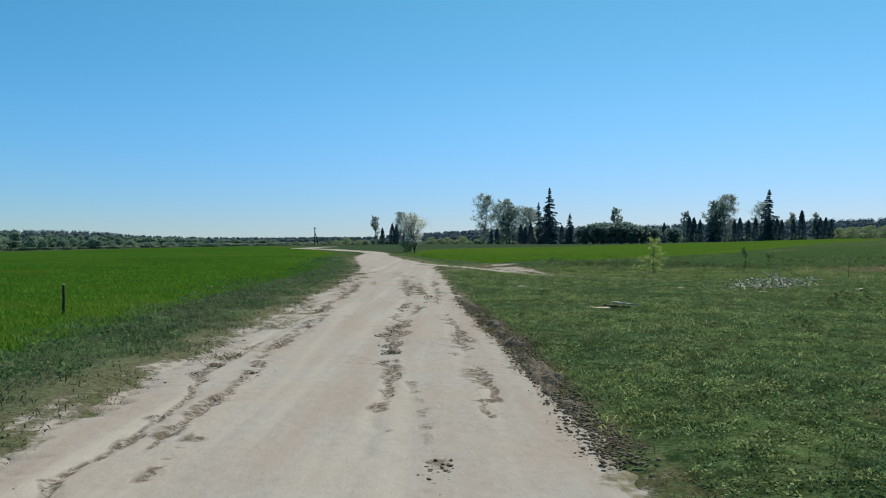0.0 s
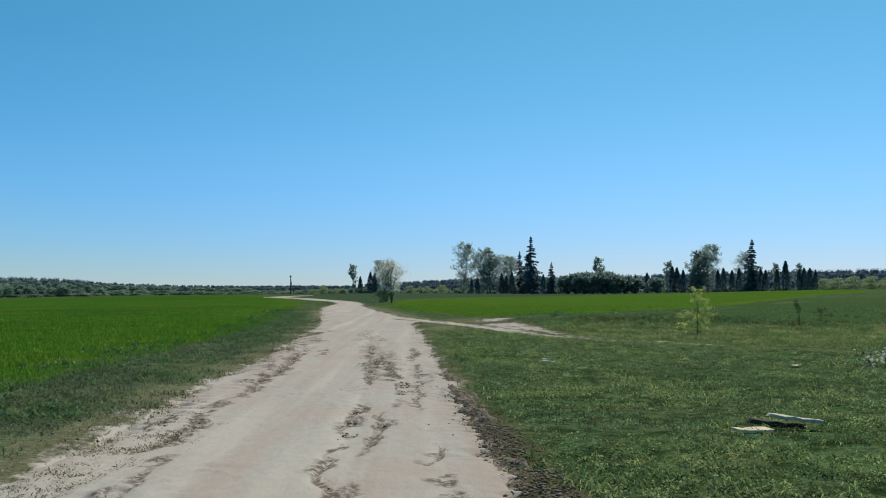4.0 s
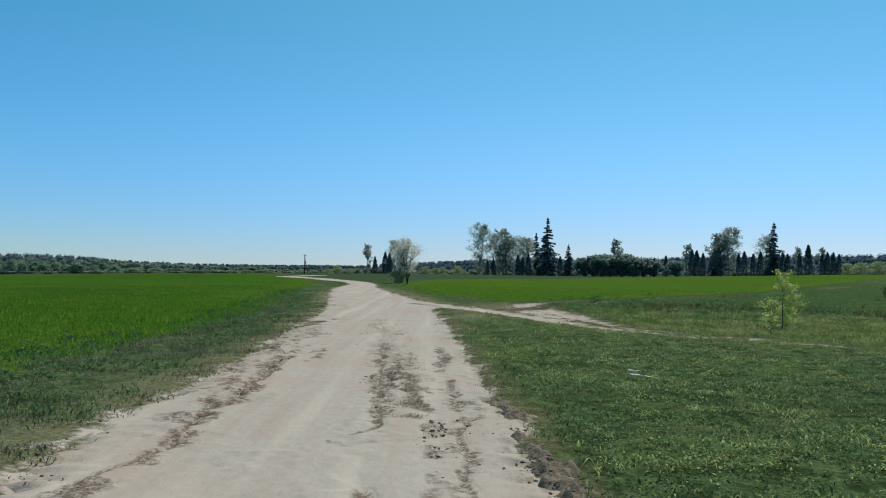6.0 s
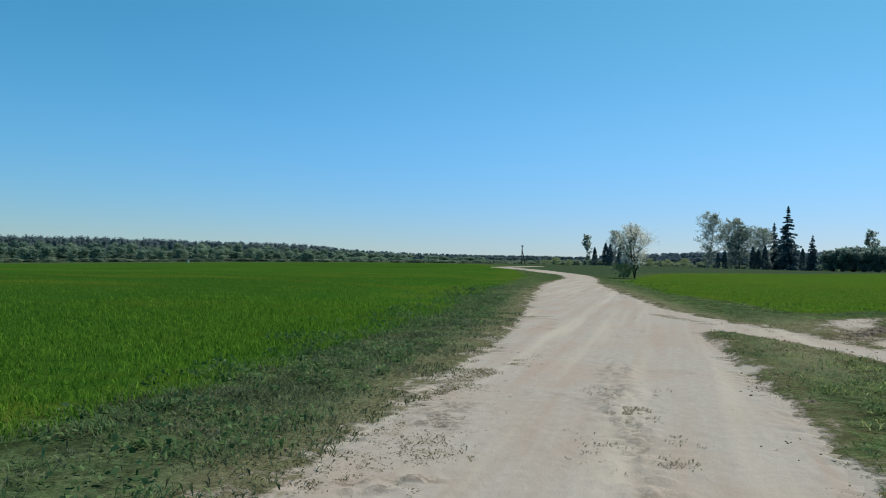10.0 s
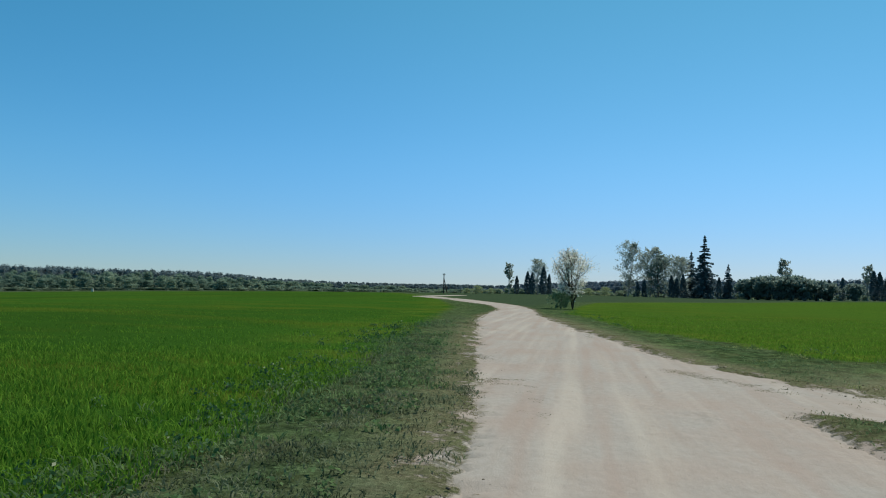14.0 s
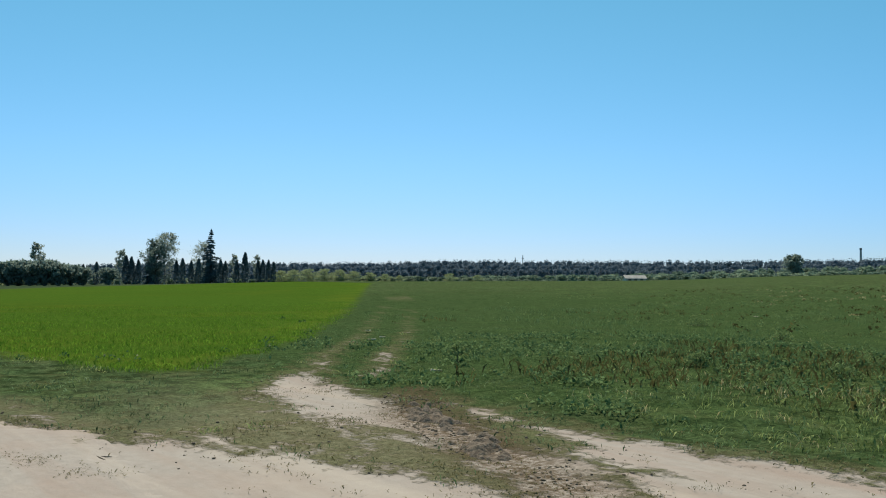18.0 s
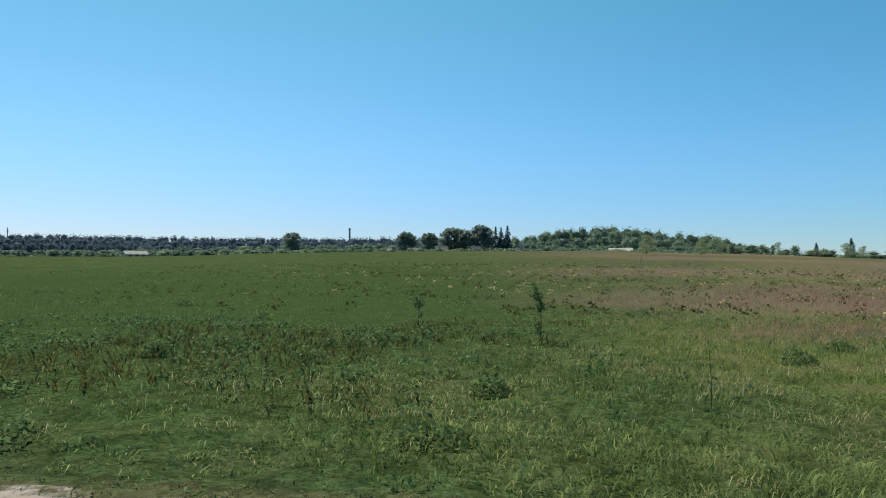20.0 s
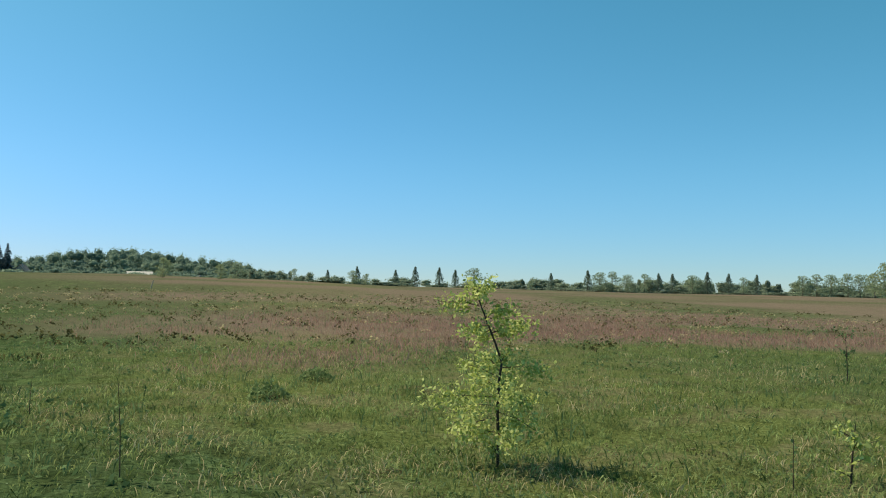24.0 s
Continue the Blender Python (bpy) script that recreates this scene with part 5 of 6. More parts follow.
blades("meadow_grass", X1, Y1, 0.015, 0.06, 0.013, 1.5, M_GRASS, "dense low meadow grass close to the road", "grass", 132, 3, 0.05)


def rosettes(name, x, y, wide, high, leaf, per, material, label, category, seed):
    """Low leafy mounds: a dome of small leaves at each place."""
    r = np.random.default_rng(seed)
    n = len(x)
    k = (0.5 + r.random(n))[:, None]
    a, q = r.random((n, per)) * 6.283, np.sqrt(r.random((n, per)))
    px, py = x[:, None] + np.cos(a) * q * wide * k, y[:, None] + np.sin(a) * q * wide * k
    pz = ground_z(x, y)[:, None] + high * k * (1 - q ** 2) * (0.4 + 0.6 * r.random((n, per))) + 0.01
    v, f = leaf_cards(np.stack([px, py, pz], -1).reshape(-1, 3), leaf, seed, 0.5, 0.4)
    return tagged(mesh_object(name, v, f, material), label, category, kind="stuff")


X1, Y1 = scatter(9000, 0.6, 11, 2, 36, 133, lambda x, y: (sand_signed(x, y) < -0.35) * (0.15 + 0.85 * smooth(0.42, 0.6, vnoise(x, y, 2.2, 134))) / (1 + (near_way(x, y) / 7) ** 2))
rosettes("leafy_clumps", X1, Y1, 0.12, 0.07, 0.021, 36, M_CLUMP, "low bright leafy clumps in the meadow", "weeds", 135)
X1, Y1 = scatter(4600, 0.8, 15, 2, 40, 171, lambda x, y: (sand_signed(x, y) < -0.4) * smooth(0.45, 0.62, 0.6 * vnoise(x, y, 2.6, 172) + 0.4 * vnoise(x, y, 0.7, 173)) / (1 + (near_way(x, y) / 8) ** 2))
rosettes("grass_tussocks", X1, Y1, 0.2, 0.1, 0.024, 70, M_CLUMP, "bright leafy tussocks of young grass in the meadow", "grass", 174)
X1, Y1 = scatter(2200, 0.8, 15, 2, 40, 175, lambda x, y: (sand_signed(x, y) < -0.4) * smooth(0.5, 0.64, 0.6 * vnoise(x, y, 1.9, 176) + 0.4 * vnoise(x, y, 0.6, 177)) / (1 + (near_way(x, y) / 8) ** 2))
rosettes("dull_mounds", X1, Y1, 0.15, 0.07, 0.024, 40, M_SOD, "low dull brownish mounds of last year's grass", "weeds", 178)
X1, Y1 = scatter(2600, 4.5, 18, 39, 58, 136, lambda x, y: smooth(39, 47, y) * (sand_signed(x, y) < -0.3) * (crop_signed(x, y) < -0.3) * smooth(0.4, 0.6, vnoise(x, y, 1.8, 137)))
rosettes("nettle_clumps", X1, Y1, 0.16, 0.14, 0.06, 16, M_WEED, "dark green nettle-like clumps in the meadow", "weeds", 138)
X1, Y1 = scatter(2500, -8, -3.4, 2, 60, 139, lambda x, y: (sand_signed(x, y) < -0.4) * (crop_signed(x, y) < 0.6) * smooth(0.45, 0.62, vnoise(x, y, 1.4, 140)))
rosettes("verge_weeds", X1, Y1, 0.12, 0.1, 0.05, 16, M_WEED, "leafy weeds on the verge at the edge of the crop", "weeds", 141)


def far_keep(x, y):
    return (sand_signed(x, y) < -0.5) * (crop_signed(x, y) < -1) * smooth(12, 20, np.hypot(x - 2, y - 41)) * smooth(0.4, 0.62, 0.6 * vnoise(x, y, 5, 142) + 0.4 * vnoise(x, y, 1.3, 143))


X1, Y1 = scatter(9000, 8, 85, -5, 95, 144, lambda x, y: far_keep(x, y) * smooth(40, 60, np.degrees(np.arctan2(x, y - 41))))
rosettes("fallow_tufts", X1, Y1, 0.22, 0.16, 0.06, 18, M_CLUMPWEED, "scattered green tufts on the fallow", "weeds", 145)
X1, Y1 = scatter(3500, 8, 85, -5, 95, 146, lambda x, y: far_keep(x + 50, y) * (np.hypot(x - 2, y - 41) > 22) * smooth(45, 65, np.degrees(np.arctan2(x, y - 41))))
rosettes("withered_tufts", X1, Y1, 0.2, 0.22, 0.1, 12, M_DARKWEED, "withered dark tufts on the fallow", "weeds", 147)
X1, Y1 = scatter(1600, 20, 85, 0, 90, 148, lambda x, y: far_keep(x, y + 40) * smooth(55, 75, np.degrees(np.arctan2(x, y - 41))))
rosettes("pale_tufts", X1, Y1, 0.24, 0.18, 0.1, 12, M_STRAW, "pale dead tufts on the fallow", "weeds", 149)


def dry_keep(x, y):
    return np.clip(0.02 * smooth(18, 26, np.hypot(x, y - 40)) + drift(x, y), 0, 1) * smooth(70, 84, np.degrees(np.arctan2(x, y - 40))) / (1 + (np.hypot(x, y - 40) / 36) ** 3)


X1, Y1 = scatter(300000, 10, 80, -5, 85, 78, dry_keep)
blades("dry_grass", X1, Y1, 0.1, 0.42, 0.011, 0.9, M_DRY, "reddish brown dry grass in soft drifts", "grass", 79, 3, 0.12)
X1, Y1 = scatter(9000, 4, 45, 20, 75, 80, lambda x, y: (sand_signed(x, y) < -0.4) * (crop_signed(x, y) < -0.5) * smooth(0.55, 0.75, vnoise(x, y, 2.5, 81)) * 0.9)
blades("weed_stalks", X1, Y1, 0.06, 0.27, 0.014, 0.5, M_WEED, "grey-green weed stalks standing in the meadow", "weeds", 82, 5, 0.07)
X1, Y1 = scatter(210000, -9, 5, 1, 85, 83, lambda x, y: np.exp(-((sand_signed(x, y) + 0.1) / 0.5) ** 2) * smooth(0.5, 0.72, 0.55 * vnoise(x, y * 0.6, 0.7, 84) + 0.45 * vnoise(x, y, 0.25, 85)))
blades("edge_tufts", X1, Y1, 0.01, 0.045, 0.01, 1.6, M_SOD, "thin dull grass tufts creeping into the sand", "grass", 85, 4, 0.04)
X1, Y1 = scatter(40000, -2.6, -0.5, 22, 36, 86, lambda x, y: np.exp(-(((x + 1.05 + 0.088 * (y - 27.5)) / 0.24) ** 2)) * smooth(0.35, 0.6, vnoise(x, y, 0.4, 87)))
blades("crown_tufts", X1, Y1, 0.012, 0.05, 0.01, 1.5, M_THATCH, "thin dry tufts on the road crown", "grass", 88, 4, 0.03, 0.02)
X1, Y1 = scatter(12000, -1.8, 3.6, 43, 51, 89, lambda x, y: 0.16 * (x > 0.8) * smooth(0.5, 0.7, vnoise(x, y, 0.45, 92)) + np.exp(-((line_signed(x, y, [(-1.4, 49.5, 0), (-0.4, 47.2, 0), (0.3, 45.3, 0), (0.5, 44.4, 0)])) / 0.16) ** 2) * smooth(0.4, 0.6, vnoise(x, y, 0.6, 90)))
blades("sand_tufts", X1, Y1, 0.01, 0.035, 0.008, 1.6, M_SOD, "low grey-green tufts on the sandy junction", "grass", 91, 5, 0.05, 0.03)
X1, Y1 = scatter(5200, -8.8, -5.0, 3, 70, 92, lambda x, y: np.exp(-((crop_signed(x, y) - 0.3) / 0.5) ** 2) * smooth(0.45, 0.7, vnoise(x, y, 1.6, 93)))
blades("field_weeds", X1, Y1, 0.06, 0.18, 0.018, 1.2, M_WEED, "broad-leaved weeds along the edge of the crop", "weeds", 94, 12, 0.1)


X1, Y1 = scatter(1500, -11, -4.8, 22, 62, 194, lambda x, y: np.exp(-((crop_signed(x, y) - 0.7) / 0.75) ** 2) * smooth(0.48, 0.6, vnoise(x, y, 1.5, 195)))
rosettes("field_edge_weeds", X1, Y1, 0.15, 0.17, 0.042, 34, M_BROADWEED, "dark bushy broad-leaved weeds in the edge of the crop", "weeds", 196)
X1, Y1 = scatter(420, -4, 14, 52, 96, 197, lambda x, y: np.exp(-((crop_signed(x, y) - 0.6) / 1.0) ** 2) * smooth(0.45, 0.6, vnoise(x, y, 2.0, 198)))
rosettes("field_edge_weeds", X1, Y1, 0.15, 0.15, 0.05, 26, M_BROADWEED, "scattered dark weeds along the rim of the far crop", "weeds", 199)
X1, Y1 = scatter(26000, 5, 60, 40, 75, 105, lambda x, y: (sand_signed(x, y) < -0.6) * (crop_signed(x, y) < -1) * smooth(0.5, 0.72, vnoise(x, y, 2.6, 106) * 0.7 + 0.35 * np.exp(-((x - 12.5) / 4) ** 2 - ((y - 49) / 3) ** 2)) * 0.8 / (1 + (np.hypot(x, y - 41) / 30) ** 3))
blades("dark_weeds", X1, Y1, 0.06, 0.25, 0.03, 1.1, M_DARKWEED, "brown withered dock and weeds in the meadow", "weeds", 107, 6, 0.07)


# ---- clods and stones ----
def lumps(name, x, y, low, high, material, label, category, seed, z_off=0.0, power=3.0):
    r = np.random.default_rng(seed)
    bm = bmesh.new()
    bmesh.ops.create_icosphere(bm, subdivisions=1, radius=1)
    cv = np.array([tuple(v.co) for v in bm.verts])
    cf = np.array([[v.index for v in f.verts] for f in bm.faces])
    bm.free()
    n = len(x)
    z = np.where(road_signed(x, y) > 0, land(x, y) - 0.03, ground_z(x, y)) + z_off
    s = low + (high - low) * r.random(n) ** power
    v = cv[None] * (0.45 + 0.9 * r.random((n, len(cv), 1))) * (s[:, None] * np.stack([1 + 0.5 * r.random(n), 1 + 0.5 * r.random(n), 0.75 + 0 * s], 1))[:, None] + np.stack([x, y, z + s * 0.2], 1)[:, None]
    f = cf[None] + (np.arange(n) * len(cv))[:, None, None]
    return tagged(mesh_object(name, v.reshape(-1, 3), f.reshape(-1, 3), material), label, category, kind="stuff")


X1, Y1 = scatter(30000, -4.6, -2.2, 10, 47, 111, lambda x, y: smooth(0.05, 0.2, sand_signed(x, y)) * (1 - smooth(0.6, 1.1, sand_signed(x, y))) * smooth(0.52, 0.68, 0.6 * vnoise(x, y * 0.5, 0.9, 112) + 0.4 * vnoise(x, y, 0.22, 113)))
blades("shoulder_tufts", X1, Y1, 0.01, 0.035, 0.009, 1.7, M_SOD, "dull brownish tufts standing on the sandy shoulder", "grass", 114, 7, 0.045, 0.02)
X1, Y1 = scatter(52000, 0.0, 1.9, 5.2, 26, 95, lambda x, y: np.exp(-np.abs((x - np.interp(y, [5.8, 7.5, 10.4, 12.3, 15, 18.6, 21], [1.13, 1.09, 1.03, 0.96, 0.78, 0.52, 0.36])) / 0.18) ** 3) * (1 - smooth(16, 21.5, y)) * (0.25 + 0.75 * smooth(0.3, 0.55, vnoise(x, y, 0.6, 96))) * 0.75)
lumps("soil_clods", X1, Y1, 0.004, 0.017, M_CLOD, "ridge of dark crumbly soil clods along the road edge", "soil", 97, 0.03, 1.8)
X1, Y1 = scatter(16000, 2.0, 5.2, 44, 51, 98, lambda x, y: smooth(-0.3, 0.1, line_signed(x, y, [(2.3, 44.4, 0.2), (2.6, 45.2, 0.25), (3.05, 46.4, 0.3), (3.65, 47.8, 0.35), (4.7, 49.4, 0.25)])) * smooth(0.4, 0.65, vnoise(x * 1.5, y * 0.6, 0.4, 99)) * 0.6)
lumps("soil_clods", X1, Y1, 0.004, 0.015, M_CLOD, "churned dark clods in the wheel track", "soil", 100)
X1, Y1 = scatter(60000, -5, 5, 2, 56, 115, lambda x, y: np.exp(-((sand_signed(x, y) - 0.15) / 0.42) ** 2) * smooth(0.5, 0.7, vnoise(x, y, 0.5, 116)) * 0.6)
lumps("edge_crumbs", X1, Y1, 0.003, 0.016, M_CLOD, "brown crumbs of turf along the road edge", "soil", 117)
X1, Y1 = scatter(5000, -4.5, 1.5, 2, 50, 101, lambda x, y: (road_signed(x, y) > 0.1) * smooth(0.4, 0.75, vnoise(x, y, 1.5, 102)) * 0.5)
lumps("road_crumbs", X1, Y1, 0.003, 0.01, M_CLOD, "small dark crumbs of soil on the sand", "soil", 103, 0.0)
RX, RY = [], []
for seed, line in enumerate(LEFT_LIPS + MIDDLE_LIPS):
    r1 = np.random.default_rng(900 + seed)
    py, px = [q[1] for q in sorted(line, key=lambda q: q[1])], [q[0] for q in sorted(line, key=lambda q: q[1])]
    yy = py[0] - 0.1 + (py[-1] - py[0] + 0.2) * r1.random(int(140 * (py[-1] - py[0] + 0.3)))
    xx = np.interp(yy, py, px) + 0.07 * r1.normal(size=len(yy))
    ok = r1.random(len(xx)) < smooth(0.4, 0.6, vnoise(xx, yy, 0.3, 45))
    RX.append(xx[ok])
    RY.append(yy[ok])
lumps("rut_crumbs", np.concatenate(RX), np.concatenate(RY), 0.003, 0.016, M_CLOD, "crumbled sand and soil along the ruts", "soil", 104, 0.0)


# ---- saplings and single plants ----
def twig_leaves(r, base, tip, n, size_off):
    q = r.random(n)[:, None]
    return base + (tip - base) * q + r.normal(size=(n, 3)) * size_off


def roadside_sapling():
    """Young wild pear: bent stem, bare in the middle, with two storeys of leafy twigs."""
    r = np.random.default_rng(201)
    root = thing("sapling", 9.45, 37.75, ground_at(9.45, 37.75), -105, 0.88)
    stem = [(0, 0, 0), (0.0, 0.01, 0.3), (-0.01, 0, 0.6), (0.0, 0, 0.85), (0.03, 0.02, 1.05), (-0.04, 0.01, 1.25), (-0.12, 0, 1.45), (-0.2, 0, 1.65), (-0.24, 0.02, 1.82)]
    mesh_object("trunk", *tube(stem, [0.017, 0.016, 0.015, 0.014, 0.012, 0.011, 0.009, 0.007, 0.003], 6), M_DARKWOOD, root, "thin dark bent stem")
    twigs = [((-0.2, 0, 1.62), (-0.62, 0.1, 1.66)), ((-0.15, 0, 1.5), (0.12, -0.1, 1.62)), ((-0.15, 0, 1.5), (0.36, 0.05, 1.42)), ((-0.12, 0, 1.42), (-0.38, -0.1, 1.36)), ((-0.2, 0, 1.65), (-0.3, 0.15, 1.85)), ((-0.22, 0, 1.7), (-0.1, -0.1, 1.86)), ((-0.08, 0, 1.35), (0.25, 0.2, 1.38)), ((-0.1, 0, 1.38), (-0.2, 0.2, 1.25)),
             ((0, 0, 0.9), (-0.4, 0.12, 1.02)), ((0.02, 0, 1.0), (0.45, -0.1, 0.98)), ((0, 0, 0.8), (-0.3, -0.2, 0.92)), ((0, 0, 0.7), (-0.78, 0.05, 0.66)), ((0, 0, 0.62), (-0.5, 0.25, 0.5)), ((0, 0, 0.66), (0.4, 0.15, 0.62)), ((0, 0, 0.55), (0.36, -0.2, 0.42)), ((0, 0, 0.5), (-0.42, -0.25, 0.42)),
             ((0, 0, 0.4), (0.22, 0.2, 0.3)), ((0, 0, 0.35), (-0.3, 0.1, 0.26)), ((0, 0, 0.75), (0.15, 0.35, 0.85)), ((0, 0, 0.7), (0.1, -0.4, 0.8)), ((0.02, 0, 0.95), (-0.15, 0.3, 1.08)), ((0, 0, 0.3), (0.1, -0.3, 0.35)), ((0.02, 0, 1.05), (0.1, 0.05, 1.15)), ((0, 0, 0.12), (-0.08, 0.1, 0.2))]
    cloud = []
    for a, b in twigs:
        a, b = np.array(a), np.array(b) * (1, 1.9, 1)
        mid = a * 0.5 + b * 0.5 + (0, 0, 0.03)
        mesh_object("twig", *tube([a, mid, b], [0.007, 0.005, 0.002], 4), M_DARKWOOD, root)
        ln = np.linalg.norm(b - a)
        cloud.append(twig_leaves(r, a + (b - a) * 0.25, b, int(60 + 280 * ln), 0.03 + 0.05 * ln))
    mesh_object("leaves", *leaf_cards(np.concatenate(cloud), 0.046, 202), M_SAPLEAF, root, "small pale yellow-green leaves")
    return tagged(root, "young wild pear sapling in fresh pale leaf on the fallow", "sapling")


roadside_sapling()


def small_sapling(x, y, h, wide, seed, material, label, leaves=220):
    r = np.random.default_rng(seed)
    root = thing("sapling", x, y, None, seed * 33)
    top = np.array([0.08 * h, 0.02 * h, h])
    mesh_object("trunk", *tube([(0, 0, 0), (0.01, 0.01, h * 0.5), top], [0.01, 0.008, 0.003], 5), M_DARKWOOD, root)
    cloud = []
    for _ in range(9):
        k = 0.15 + 0.8 * r.random()
        a = r.random() * 6.283
        base, tip = top * k, top * k + np.array([math.cos(a) * wide * 0.5, math.sin(a) * wide * 0.5, 0.18 * h])
        mesh_object("twig", *tube([base, tip], [0.005, 0.002], 4), M_DARKWOOD, root)
        cloud.append(twig_leaves(r, base, tip, leaves // 9, 0.04 * h))
    mesh_object("leaves", *leaf_cards(np.concatenate(cloud), 0.055, seed), material, root)
    return tagged(root, label, "sapling")


small_sapling(15.9, 44.05, 0.98, 0.3, 5, M_WEED, "narrow upright seedling tree in the tall grass", 420)
small_sapling(8.1, 35.2, 0.5, 0.4, 6, M_SAPLEAF, "short bushy seedling on the fallow", 110)
small_sapling(18.5, 47.5, 0.7, 0.4, 7, M_WEED, "small leafy seedling among weeds")
small_sapling(26.0, 33.0, 0.9, 0.5, 8, M_WEED, "small leafy seedling in the dry grass")
small_sapling(6.5, 50.6, 0.38, 0.5, 9, M_WEED, "low green shoot beside the field track")
small_sapling(14.5, 30.0, 0.8, 0.35, 10, M_WEED, "thin seedling beside the meadow track", 90)


def stalk(x, y, h, seed, label):
    root = thing("dry_stalk", x, y, None, seed * 71)
    mesh_object("stem", *tube([(0, 0, 0), (0.01, 0, h * 0.5), (0.035, 0.01, h)], [0.005, 0.004, 0.002], 5), M_DARKWOOD, root)
    r = np.random.default_rng(seed)
    p = np.stack([0.02 * r.normal(size=14), 0.02 * r.normal(size=14), h * (0.3 + 0.7 * r.random(14))], 1)
    mesh_object("leaves", *leaf_cards(p, 0.045, seed), M_WEED, root)
    return tagged(root, label, "weed")


for sx, sy, sh, sd in ((8.9, 40.85, 0.72, 11), (8.0, 35.8, 0.45, 12), (12.6, 42.3, 0.45, 13), (7.0, 34.0, 0.8, 15), (17.0, 36.0, 0.7, 16)):
    stalk(sx, sy, sh, sd, "thin dark dry stalk with a few withered leaves")


def weed_clump(x, y, wide, h, seed, label="low rounded clump of grey-green weeds"):
    r = np.random.default_rng(seed)
    root = thing("weed_clump", x, y, None)
    n = 420
    a, q = r.random(n) * 6.283, np.sqrt(r.random(n))
    z = h * (1 - q ** 2) * (0.4 + 0.6 * r.random(n))
    p = np.stack([q * wide * 0.5 * np.cos(a), q * wide * 0.5 * np.sin(a), z + 0.02], 1)
    mesh_object("leaves", *leaf_cards(p, 0.05, seed), M_CLUMPWEED, root)
    stems = [tube([(0, 0, 0), tuple(p[i] * (0.5, 0.5, 0.6)), tuple(p[i])], [0.005, 0.004, 0.002], 3) for i in range(14)]
    mesh_object("stems", *join(stems), M_DARKWOOD, root)
    return tagged(root, label, "weed")


for i, (wx, wy, ww, wh) in enumerate(((14.0, 39.6, 0.85, 0.3), (15.9, 38.8, 0.8, 0.26), (8.9, 43.2, 0.75, 0.28), (6.3, 43.0, 1.1, 0.2), (11.0, 46.5, 0.9, 0.3), (10.6, 48.9, 0.7, 0.35), (14.2, 46.8, 0.8, 0.35), (19.0, 52.0, 1.2, 0.4), (24.0, 58.0, 1.3, 0.4), (9.0, 53.5, 0.7, 0.3), (30.0, 50.0, 1.4, 0.45), (12.4, 21.8, 1.0, 1.0), (11.9, 20.9, 0.9, 0.9), (6.0, 14.0, 0.9, 0.25), (8.5, 18.0, 0.9, 0.3))):
    weed_clump(wx, wy, ww * 0.72, wh * 0.8, 300 + i)


# ---- debris ----
def brush_heap():
    """Heap of bleached cut branches and stalks on the meadow; each larger branch is a part."""
    r = np.random.default_rng(401)
    root = thing("brush_heap", 10.0, 25.6, None, 38, 0.85)
    for i in range(70):
        cx, cy = r.normal() * 1.15, r.normal() * 0.4
        a, ln = r.normal() * 0.8, 0.35 + 0.8 * r.random()
        d = np.array([math.cos(a), math.sin(a), 0.35 * r.normal()]) * ln * 0.5
        c = np.array([cx, cy, 0.03 + 0.3 * r.random() * math.exp(-((cx - 0.7) / 1.1) ** 2)])
        p0, p2 = c - d, c + d
        p0[2], p2[2] = max(p0[2], 0.0), max(p2[2], 0.0)
        mesh_object("branch", *tube([p0, c + r.normal(size=3) * 0.04, p2], [0.02, 0.017, 0.007], 5), M_DEADWOOD, root)
    p = np.stack([r.normal(size=700) * 1.15, r.normal(size=700) * 0.45, 0.03 + 0.3 * r.random(700)], 1)
    tagged(mesh_object("weeds", *leaf_cards(p[:350], 0.1, 402), M_WEED, root, "green weeds growing through the heap"), kind="stuff")
    tagged(mesh_object("dead_leaves", *leaf_cards(p[350:], 0.1, 403), M_PALE, root, "pale dead leaves"), kind="stuff")
    return tagged(root, "heap of bleached cut branches lying on the meadow", "brush heap")


brush_heap()


def board(name, x, y, ln, wd, th, turn, tilt, material, label, z=0.0):
    bm = bmesh.new()
    bmesh.ops.create_cube(bm, size=1)
    bmesh.ops.scale(bm, vec=(ln, wd, th), verts=bm.verts)
    bmesh.ops.subdivide_edges(bm, edges=[e for e in bm.edges if abs(e.verts[0].co.x - e.verts[1].co.x) > ln * 0.5], cuts=5)
    rr = random.Random(len(label))
    for v in bm.verts:
        v.co += Vector((rr.uniform(-0.02, 0.02), rr.uniform(-0.012, 0.012), rr.uniform(-0.008, 0.008)))
    bmesh.ops.bevel(bm, geom=list(bm.edges), offset=0.004, segments=1, affect="EDGES")
    me = bpy.data.meshes.new(name)
    bm.to_mesh(me)
    bm.free()
    me.materials.append(material)
    ob = new(name, me)
    ob.matrix_basis = pose(x, y, ground_at(x, y) + 0.03 + z, 0, tilt, turn)
    return tagged(ob, label, "debris")


board("broken_board", 3.76, 17.42, 0.52, 0.1, 0.035, -12, 6, M_DEADWOOD, "broken pale board lying in the grass", 0.08)
board("broken_slab", 3.22, 17.15, 0.42, 0.15, 0.035, 15, 2, M_RUBBLE, "flat whitish slab of rubble in the grass")
board("dark_plank", 3.63, 17.57, 0.54, 0.12, 0.05, -10, 4, M_DARKWOOD, "dark rotten plank under a pale board", 0.0)
board("lath", 2.4, 25.2, 0.42, 0.03, 0.02, -35, 3, M_WHITE, "short white lath lying in the grass", 0.03)
